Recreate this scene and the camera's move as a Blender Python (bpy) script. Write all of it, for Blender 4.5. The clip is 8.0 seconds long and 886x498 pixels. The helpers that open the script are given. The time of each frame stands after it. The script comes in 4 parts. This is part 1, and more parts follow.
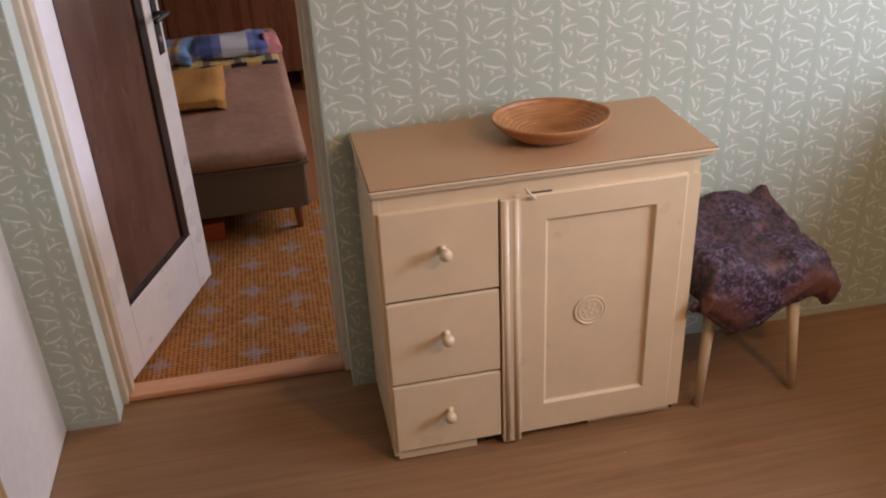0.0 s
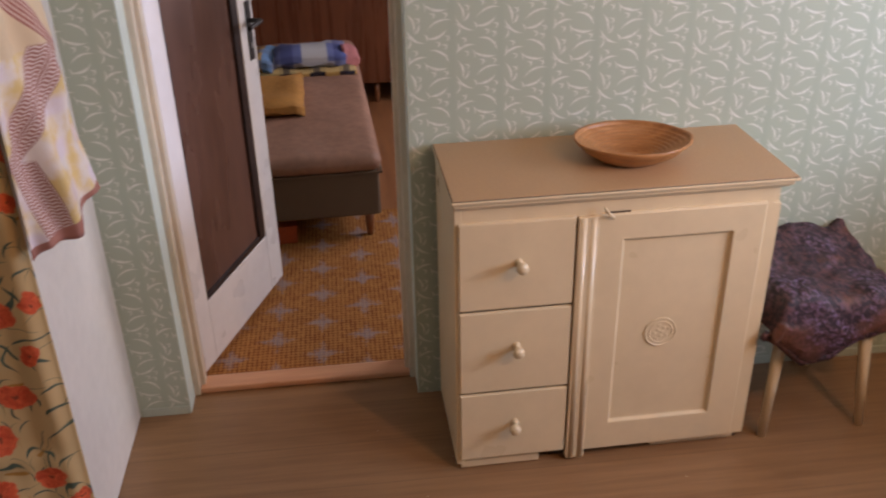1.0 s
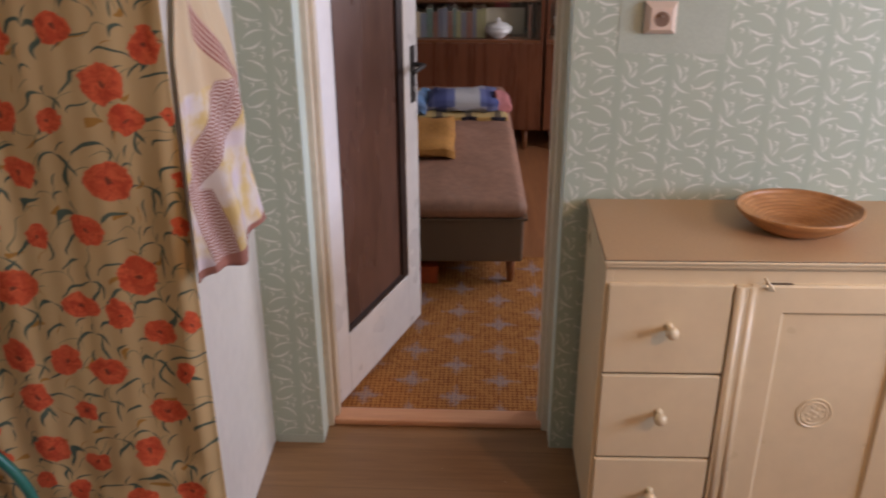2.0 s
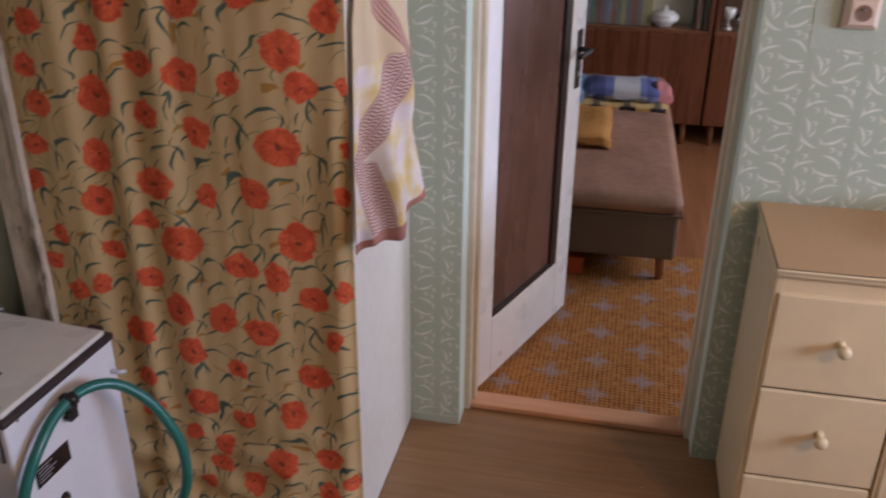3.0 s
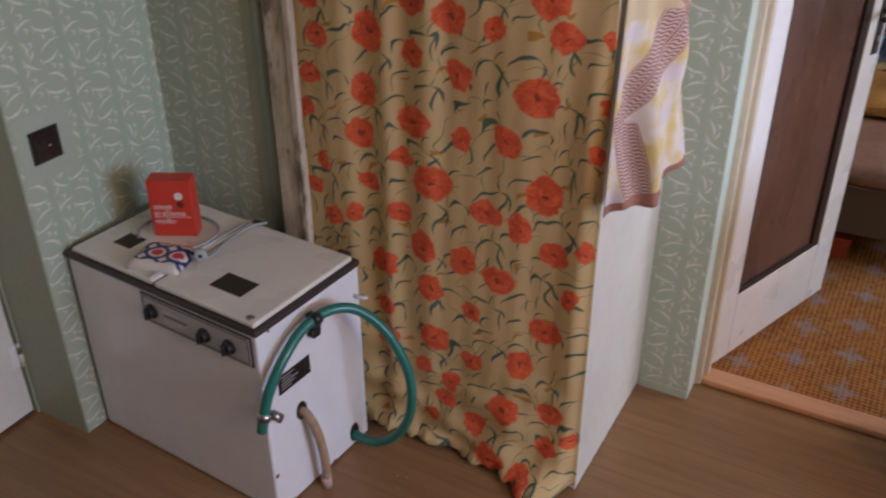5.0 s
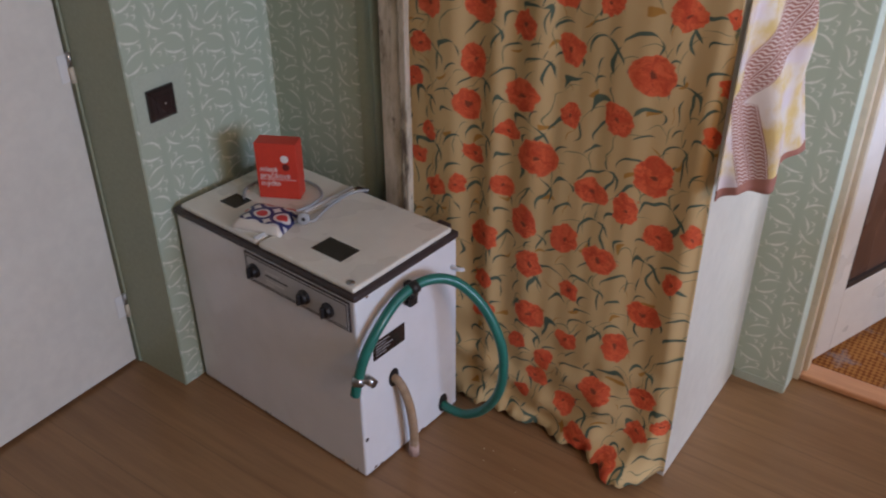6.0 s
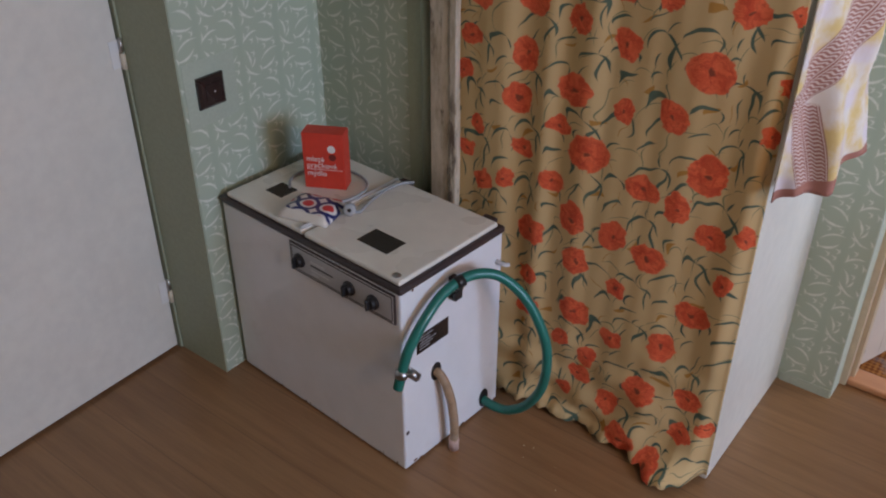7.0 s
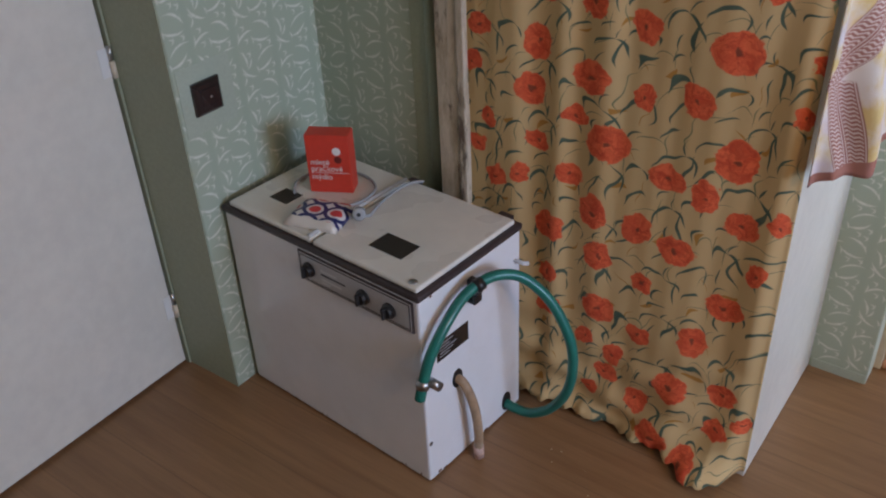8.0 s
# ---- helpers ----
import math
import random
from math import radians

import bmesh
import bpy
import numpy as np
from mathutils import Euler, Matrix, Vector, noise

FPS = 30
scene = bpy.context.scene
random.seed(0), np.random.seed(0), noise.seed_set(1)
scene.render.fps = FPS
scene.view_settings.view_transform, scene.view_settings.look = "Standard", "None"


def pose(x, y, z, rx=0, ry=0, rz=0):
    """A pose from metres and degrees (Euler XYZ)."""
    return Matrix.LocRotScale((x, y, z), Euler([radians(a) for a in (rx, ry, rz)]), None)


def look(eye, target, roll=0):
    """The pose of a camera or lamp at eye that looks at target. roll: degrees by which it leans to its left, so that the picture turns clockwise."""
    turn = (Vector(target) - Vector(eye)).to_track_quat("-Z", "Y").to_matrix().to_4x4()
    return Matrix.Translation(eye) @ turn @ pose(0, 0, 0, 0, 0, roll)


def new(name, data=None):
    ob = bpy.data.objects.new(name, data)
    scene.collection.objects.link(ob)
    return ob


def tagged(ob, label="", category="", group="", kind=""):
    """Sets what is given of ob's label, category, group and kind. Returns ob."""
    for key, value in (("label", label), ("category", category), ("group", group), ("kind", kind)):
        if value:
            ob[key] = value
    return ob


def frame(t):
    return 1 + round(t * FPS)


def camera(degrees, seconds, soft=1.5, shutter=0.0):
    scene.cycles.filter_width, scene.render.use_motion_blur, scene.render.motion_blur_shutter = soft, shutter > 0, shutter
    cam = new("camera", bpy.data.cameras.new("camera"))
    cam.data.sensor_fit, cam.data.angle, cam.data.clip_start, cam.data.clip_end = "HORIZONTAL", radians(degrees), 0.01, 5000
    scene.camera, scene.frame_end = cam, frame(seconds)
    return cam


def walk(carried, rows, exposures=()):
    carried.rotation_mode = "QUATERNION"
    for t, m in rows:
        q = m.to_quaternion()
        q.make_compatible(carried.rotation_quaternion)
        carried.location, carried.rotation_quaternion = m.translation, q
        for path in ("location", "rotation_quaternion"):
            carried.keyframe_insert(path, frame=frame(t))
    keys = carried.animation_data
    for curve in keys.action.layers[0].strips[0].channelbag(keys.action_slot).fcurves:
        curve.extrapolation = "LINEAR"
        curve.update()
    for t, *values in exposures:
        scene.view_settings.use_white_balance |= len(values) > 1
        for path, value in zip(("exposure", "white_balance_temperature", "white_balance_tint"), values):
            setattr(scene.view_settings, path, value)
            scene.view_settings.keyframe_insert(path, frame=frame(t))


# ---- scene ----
cam = camera(52.7, 8.0, soft=2.0, shutter=0.5)
PATH = [
    (0, (0.17, -0.347, 1.8), (0.468, 1.372, 0.821), -2.9),
    (0.5, (0.119, -0.386, 1.799), (0.407, 1.353, 0.853), -2.3),
    (1, (0.091, -0.388, 1.811), (0.283, 1.367, 0.871), -1.2),
    (1.5, (0.065, -0.397, 1.812), (0.13, 1.393, 0.923), -0.7),
    (2, (0.033, -0.373, 1.826), (-0.054, 1.435, 0.975), -0.3),
    (3.5, (-0.046, -0.312, 1.8), (-0.554, 1.387, 0.875), 0.5),
    (4, (-0.022, -0.288, 1.831), (-0.653, 1.343, 0.859), 0.1),
    (4.5, (-0.039, -0.289, 1.827), (-0.781, 1.292, 0.852), 0.1),
    (5, (-0.066, -0.277, 1.827), (-0.913, 1.228, 0.819), -0.4),
    (6.5, (-0.127, -0.307, 1.814), (-1.147, 1.046, 0.752), -0.1),
    (7, (-0.154, -0.308, 1.816), (-1.187, 1.029, 0.745), -0.1),
    (7.5, (-0.203, -0.288, 1.804), (-1.241, 1.032, 0.716), -0.4),
    (8, (-0.252, -0.246, 1.79), (-1.275, 1.079, 0.696), -2.9),
]
walk(cam, [(t, look(eye, target, roll)) for t, eye, target, roll in PATH],
     exposures=[(0, -0.42, 7750, 28), (2, -0.38, 7500, 25), (3.5, -0.30, 6750, 21), (4.5, -0.24, 7000, 20), (6.5, -0.19, 6750, 15), (8, -0.18, 6450, 12)])


# ---- world and light ----
world = bpy.data.worlds.new("sky")
scene.world = world
world.use_nodes = True
wn = world.node_tree.nodes
sky = wn.new("ShaderNodeTexSky")
sky.sky_type, sky.sun_disc = "NISHITA", False
sky.sun_elevation, sky.sun_rotation = radians(38), radians(200)
world.node_tree.links.new(sky.outputs[0], wn["Background"].inputs[0])
wn["Background"].inputs[1].default_value = 0.10


def area(name, m, width, height, watts, colour):
    data = bpy.data.lights.new(name, "AREA")
    data.shape, data.size, data.size_y, data.energy, data.color = "RECTANGLE", width, height, watts, colour
    ob = new(name, data)
    ob.matrix_world = m
    return ob


# daylight that enters by the two windows, one in each room, and the warm lamp under the ceiling
area("window_daylight", look((2.93, 0.55, 1.62), (-0.8, 1.2, 0.8)), 1.4, 0.9, 108, (0.48, 0.67, 1.0))
area("far_window_daylight", look((2.35, 3.6, 1.5), (-0.2, 3.7, 0.5)), 1.6, 1.3, 68, (0.76, 0.84, 1.0))
bulb = bpy.data.lights.new("ceiling_lamp", "POINT")
bulb.energy, bulb.shadow_soft_size, bulb.color = 65, 0.06, (1.0, 0.67, 0.42)
new("ceiling_lamp", bulb).location = (1.65, -0.05, 2.25)


# ---- geometry helpers ----
def part(name, bm, material, parent=None, label="", smooth=False):
    me = bpy.data.meshes.new(name)
    bmesh.ops.recalc_face_normals(bm, faces=bm.faces)
    bm.to_mesh(me)
    bm.free()
    me.materials.append(material)
    if smooth:
        for p in me.polygons:
            p.use_smooth = True
    ob = new(name, me)
    if parent:
        ob.parent = parent
    return tagged(ob, label)


def thing(name, at, label, category, rz=0, group=""):
    ob = new(name)
    ob.matrix_world = pose(*at, 0, 0, rz)
    ob.empty_display_size = 0.1
    return tagged(ob, label, category, group)


def box(x0, x1, y0, y1, z0, z1, bevel=0.0, bm=None, seg=2):
    bm = bm or bmesh.new()
    old = set(bm.verts)
    r = bmesh.ops.create_cube(bm, size=1)
    for v in r["verts"]:
        v.co = Vector(((x0 + x1) / 2 + v.co.x * (x1 - x0), (y0 + y1) / 2 + v.co.y * (y1 - y0), (z0 + z1) / 2 + v.co.z * (z1 - z0)))
    if bevel:
        es = list({e for v in r["verts"] for e in v.link_edges})
        bmesh.ops.bevel(bm, geom=es, offset=bevel, segments=seg, profile=0.5, affect="EDGES")
    return bm


def grid(fn, nu, nv, bm=None):
    bm = bm or bmesh.new()
    vs = [[bm.verts.new(fn(i / nu, j / nv)) for i in range(nu + 1)] for j in range(nv + 1)]
    for j in range(nv):
        for i in range(nu):
            bm.faces.new((vs[j][i], vs[j][i + 1], vs[j + 1][i + 1], vs[j + 1][i]))
    return bm


def spline(points, steps):
    ps = [Vector(p) for p in points]
    ps = [2 * ps[0] - ps[1]] + ps + [2 * ps[-1] - ps[-2]]
    out = []
    for k in range(1, len(ps) - 2):
        a, b, c, d = ps[k - 1:k + 3]
        for s in range(steps):
            t = s / steps
            out.append(0.5 * (2 * b + (c - a) * t + (2 * a - 5 * b + 4 * c - d) * t * t + (3 * b - a - 3 * c + d) * t ** 3))
    out.append(ps[-2])
    return out


def tube(points, radius, seg=12, steps=8, bm=None):
    bm = bm or bmesh.new()
    ps = spline(points, steps) if steps > 1 else [Vector(p) for p in points]
    up = Vector((0.31, 0.17, 0.93))
    rings = []
    for k, p in enumerate(ps):
        d = (ps[min(k + 1, len(ps) - 1)] - ps[max(k - 1, 0)]).normalized()
        side = d.cross(up).normalized()
        up = side.cross(d).normalized()
        r = radius(k / (len(ps) - 1)) if callable(radius) else radius
        rings.append([bm.verts.new(p + r * (math.cos(a) * side + math.sin(a) * up)) for a in (2 * math.pi * i / seg for i in range(seg))])
    for a, b in zip(rings, rings[1:]):
        for i in range(seg):
            bm.faces.new((a[i], a[(i + 1) % seg], b[(i + 1) % seg], b[i]))
    bm.faces.new(rings[0])
    bm.faces.new(rings[-1])
    return bm


def lathe(profile, seg=32, sx=1.0, sy=1.0, m=None, bm=None):
    bm = bm or bmesh.new()
    m = m or Matrix()
    rings = [[bm.verts.new(m @ Vector((r * math.cos(a) * sx, r * math.sin(a) * sy, z))) for a in (2 * math.pi * i / seg for i in range(seg))] for r, z in profile]
    for a, b in zip(rings, rings[1:]):
        for i in range(seg):
            bm.faces.new((a[i], a[(i + 1) % seg], b[(i + 1) % seg], b[i]))
    bm.faces.new(rings[0])
    bm.faces.new(rings[-1])
    return bm


def words(name, text, size, m, material, parent, label=""):
    """Lettering in the built-in font, as a thin mesh."""
    data = bpy.data.curves.new(name, "FONT")
    data.body, data.size, data.extrude = text, size, 0.0003
    tmp = new(name, data)
    bpy.context.view_layer.update()
    me = bpy.data.meshes.new_from_object(tmp.evaluated_get(bpy.context.evaluated_depsgraph_get()))
    bpy.data.objects.remove(tmp)
    me.materials.clear()
    me.materials.append(material)
    ob = new(name, me)
    ob.parent = parent
    ob.matrix_local = m
    return tagged(ob, label)


# ---- materials ----
class Nodes:
    """Short ways to wire a node material."""

    def __init__(self, name):
        self.mat = bpy.data.materials.new(name)
        self.mat.use_nodes = True
        self.t = self.mat.node_tree
        self.bsdf = self.t.nodes["Principled BSDF"]

    def link(self, value, socket):
        if isinstance(value, bpy.types.NodeSocket):
            self.t.links.new(value, socket)
        elif isinstance(value, (tuple, list)) and len(value) == 3 and socket.type == "RGBA":
            socket.default_value = (*value, 1)
        else:
            socket.default_value = value

    def math(self, op, a, b=0.0, c=0.0):
        n = self.t.nodes.new("ShaderNodeMath")
        n.operation = op
        for v, s in zip((a, b, c), n.inputs):
            self.link(v, s)
        return n.outputs[0]

    def vec(self, op, a, b=(0, 0, 0)):
        n = self.t.nodes.new("ShaderNodeVectorMath")
        n.operation = op
        self.link(a, n.inputs[0])
        self.link(b, n.inputs[1])
        return n.outputs["Value"] if op in ("DISTANCE", "LENGTH", "DOT_PRODUCT") else n.outputs[0]

    def xyz(self, x, y, z=0.0):
        n = self.t.nodes.new("ShaderNodeCombineXYZ")
        for v, s in zip((x, y, z), n.inputs):
            self.link(v, s)
        return n.outputs[0]

    def split(self, v):
        n = self.t.nodes.new("ShaderNodeSeparateXYZ")
        self.link(v, n.inputs[0])
        return n.outputs

    def place(self, scale=(1, 1, 1)):
        n = self.t.nodes.new("ShaderNodeTexCoord")
        return self.vec("MULTIPLY", n.outputs["Object"], scale)

    def noise(self, where, scale, detail=3.0, rough=0.55):
        n = self.t.nodes.new("ShaderNodeTexNoise")
        self.link(where, n.inputs["Vector"])
        n.inputs["Scale"].default_value, n.inputs["Detail"].default_value, n.inputs["Roughness"].default_value = scale, detail, rough
        return n.outputs[0]

    def ramp(self, v, lo, hi, a=0.0, b=1.0):
        n = self.t.nodes.new("ShaderNodeMapRange")
        n.interpolation_type = "SMOOTHSTEP"
        self.link(v, n.inputs[0])
        for k, x in zip((1, 2, 3, 4), (lo, hi, a, b)):
            n.inputs[k].default_value = x
        return n.outputs[0]

    def mix(self, f, a, b):
        n = self.t.nodes.new("ShaderNodeMix")
        n.data_type = "RGBA"
        self.link(f, n.inputs[0])
        self.link(a, n.inputs[6])
        self.link(b, n.inputs[7])
        return n.outputs[2]

    def bump(self, h, strength, distance=0.002):
        n = self.t.nodes.new("ShaderNodeBump")
        n.inputs["Strength"].default_value, n.inputs["Distance"].default_value = strength, distance
        self.link(h, n.inputs["Height"])
        self.link(n.outputs[0], self.bsdf.inputs["Normal"])

    def done(self, colour, rough=0.5, metal=0.0, spec=0.5):
        self.link(colour, self.bsdf.inputs["Base Color"])
        self.link(rough, self.bsdf.inputs["Roughness"])
        self.bsdf.inputs["Metallic"].default_value = metal
        self.bsdf.inputs["Specular IOR Level"].default_value = spec
        return self.mat


def plain(name, colour, rough=0.5, grain=60.0, vary=0.12, bump=0.1, metal=0.0, stretch=(1, 1, 1), stain=(0, 0, 0), stained=0.0, spec=0.5):
    """A painted, cast or woven surface with broad blotches, fine grain and, where asked for, stains."""
    n = Nodes(name)
    p = n.place(stretch)
    fine, broad = n.noise(p, grain, 4), n.noise(p, 4.0, 3)
    f = n.math("ADD", n.math("MULTIPLY", fine, 0.5), n.math("MULTIPLY", broad, 0.5))
    dark = tuple(c * (1 - 1.6 * vary) for c in colour)
    light = tuple(min(1, c * (1 + 1.2 * vary)) for c in colour)
    col = n.mix(n.ramp(f, 0.3, 0.7), dark, light)
    if stained:
        col = n.mix(n.math("MULTIPLY", n.ramp(n.noise(p, 9.0, 6, 0.7), 0.56, 0.72), stained), col, stain)
    if bump:
        n.bump(fine, bump)
    return n.done(col, n.ramp(broad, 0.2, 0.8, max(0.02, rough - 0.08), min(1, rough + 0.08)), metal, spec)


def circle(p0, p1, sag):
    """Centre and radius of the circle through p0 and p1 whose arc rises by sag to the left of the way from p0 to p1."""
    (ax, ay), (bx, by) = p0, p1
    dx, dy = bx - ax, by - ay
    c = math.hypot(dx, dy)
    r = (c * c / 4 + sag * sag) / (2 * sag)
    k = (sag - r) / c
    return ((ax + bx) / 2 - dy * k, (ay + by) / 2 + dx * k), r


def strokes(n, where, arcs):
    """Tapered crescents between two circles: how far inside the nearest one a place lies."""
    best = None
    for x0, y0, x1, y1, sag, thick in arcs:
        (cx, cy), r = circle((x0, y0), (x1, y1), sag + thick)
        (ex, ey), q = circle((x0, y0), (x1, y1), sag)
        inside = n.math("SUBTRACT", r, n.vec("DISTANCE", where, (cx, cy, 0)))
        outside = n.math("SUBTRACT", n.vec("DISTANCE", where, (ex, ey, 0)), q)
        d = n.math("MINIMUM", inside, outside)
        best = d if best is None else n.math("MAXIMUM", best, d)
    return best


def wallpaper(name, axis):
    """Sage wall rolled with columns of pale brushed leaves; each run of the roller starts at its own height."""
    n = Nodes(name)
    p = n.place()
    s = n.split(p)
    wob = n.math("MULTIPLY", n.math("SUBTRACT", n.noise(p, 30.0, 2), 0.5), 0.005)
    u = n.math("DIVIDE", n.math("ADD", n.math("ADD", s[axis], wob), 20.115), 0.134)
    col = n.math("FLOOR", u)
    start = n.math("FRACT", n.math("MULTIPLY", n.math("SINE", n.math("MULTIPLY", col, 12.9898)), 437.58))
    v = n.math("ADD", n.math("DIVIDE", n.math("ADD", n.math("ADD", s[2], wob), 1.02), 0.161), start)
    cell = n.xyz(n.math("MULTIPLY", n.math("FRACT", u), 0.134), n.math("MULTIPLY", n.math("FRACT", v), 0.161))
    k = 0.001
    arcs = [(70, 147, 143, 172, 9, 8), (128, 152, 64, 130, 7, 10), (62, 140, 70, 120, 1, 7), (67, 116, 12, 155, 7, 9), (24, 128, 12, 104, 1, 7), (10, 136, 24, 122, 1, 6),
            (73, 97, 134, 64, 9, 9), (131, 52, 61, 66, 6, 10), (60, 70, 66, 44, 1, 6), (12, 57, 70, 80, 6, 9), (17, 88, 12, 57, 1, 7), (15, 42, 32, -8, 4, 9), (50, 17, 33, -10, 1, 8), (134, 66, 128, 88, 1, 6)]
    for x, z in ((35, 93), (43, 59), (127, 128), (121, 107), (87, 36), (44, 25), (101, 114), (122, 37)):
        arcs += [(x - 9, z + 5, x + 8, z - 5, 1, 6), (x + 5, z + 9, x - 3, z - 9, 1, 6)]
    arcs += [(a, b - 150, c, d - 150, e, f) for a, b, c, d, e, f in arcs if max(b, d) > 150] + [(a, b + 150, c, d + 150, e, f) for a, b, c, d, e, f in arcs if min(b, d) < 0]
    d = strokes(n, cell, [(0.957 * k * x0, 1.073 * k * z0, 0.957 * k * x1, 1.073 * k * z1, k * sag, k * 0.94 * w) for x0, z0, x1, z1, sag, w in arcs])
    ink = n.ramp(d, -0.0010, 0.0030)
    worn = n.ramp(n.noise(p, 80.0, 3), 0.25, 0.6, 0.5, 1.0)
    blot = n.noise(p, 3.0, 4)
    edge = n.math("ABSOLUTE", n.math("SUBTRACT", n.math("FRACT", u), 0.5))
    base = n.mix(n.ramp(edge, 0.39, 0.47), (0.402, 0.464, 0.346), (0.382, 0.446, 0.332))
    base = n.mix(n.math("MULTIPLY", blot, 0.35), base, (0.37, 0.425, 0.345))
    n.bump(n.math("ADD", ink, n.math("MULTIPLY", n.noise(p, 260.0, 2), 0.5)), 0.25, 0.0008)
    return n.done(n.mix(n.math("MULTIPLY", ink, worn), base, (0.67, 0.69, 0.60)), n.ramp(ink, 0, 1, 0.62, 0.42))


FLOWERS_TOP = [(-1.3, 1.46, 0.0374), (-1.17, 1.42, 0.0374), (-1.0, 1.44, 0.0416), (-0.86, 1.46, 0.0374), (-0.68, 1.42, 0.0354), (-1.38, 1.37, 0.0354), (-1.24, 1.34, 0.0312), (-0.78, 1.34, 0.0458), (-1.12, 1.29, 0.0343), (-1.41, 1.27, 0.0302), (-1.02, 1.27, 0.0426), (-0.65, 1.27, 0.0177), (-0.91, 1.26, 0.0281), (-0.74, 1.26, 0.0354), (-1.24, 1.21, 0.0478), (-1.39, 1.18, 0.0333), (-1.12, 1.17, 0.0354), (-1.0, 1.14, 0.0354), (-0.8, 1.12, 0.051), (-0.64, 1.12, 0.0198), (-1.42, 1.07, 0.0302), (-1.26, 1.06, 0.0426), (-0.65, 1.01, 0.0239), (-1.12, 1.0, 0.0447), (-0.87, 1.0, 0.0395), (-1.45, 0.98, 0.0312), (-0.99, 0.98, 0.0302)]
FLOWERS_MIDDLE = [(-1.28, 0.94, 0.0406), (-1.16, 0.9, 0.0281), (-0.77, 0.88, 0.0489), (-1.07, 0.85, 0.051), (-1.4, 0.84, 0.025), (-1.26, 0.81, 0.0302), (-0.92, 0.8, 0.0395), (-0.83, 0.78, 0.0364), (-1.44, 0.76, 0.0302), (-0.66, 0.76, 0.026), (-1.17, 0.74, 0.0354), (-0.74, 0.73, 0.0395), (-1.31, 0.71, 0.0281), (-1.38, 0.68, 0.0333), (-1.1, 0.66, 0.0426), (-0.98, 0.65, 0.0416), (-0.88, 0.62, 0.0437), (-0.69, 0.62, 0.0291)]
FLOWERS_LOW = [(-1.22, 0.58, 0.0416), (-1.08, 0.54, 0.0416), (-0.96, 0.5, 0.0302), (-0.75, 0.5, 0.0416), (-1.22, 0.44, 0.0302), (-1.07, 0.38, 0.0447), (-0.81, 0.38, 0.0406), (-1.22, 0.34, 0.0364), (-0.95, 0.34, 0.0302), (-1.1, 0.28, 0.0281), (-0.72, 0.25, 0.0354), (-1.02, 0.24, 0.0302), (-0.85, 0.22, 0.0447), (-1.04, 0.18, 0.0312), (-0.66, 0.18, 0.0218), (-0.72, 0.14, 0.0322), (-0.94, 0.13, 0.0374), (-1.08, 0.11, 0.0229), (-0.88, 0.05, 0.0447), (-0.78, 0.03, 0.0385)]


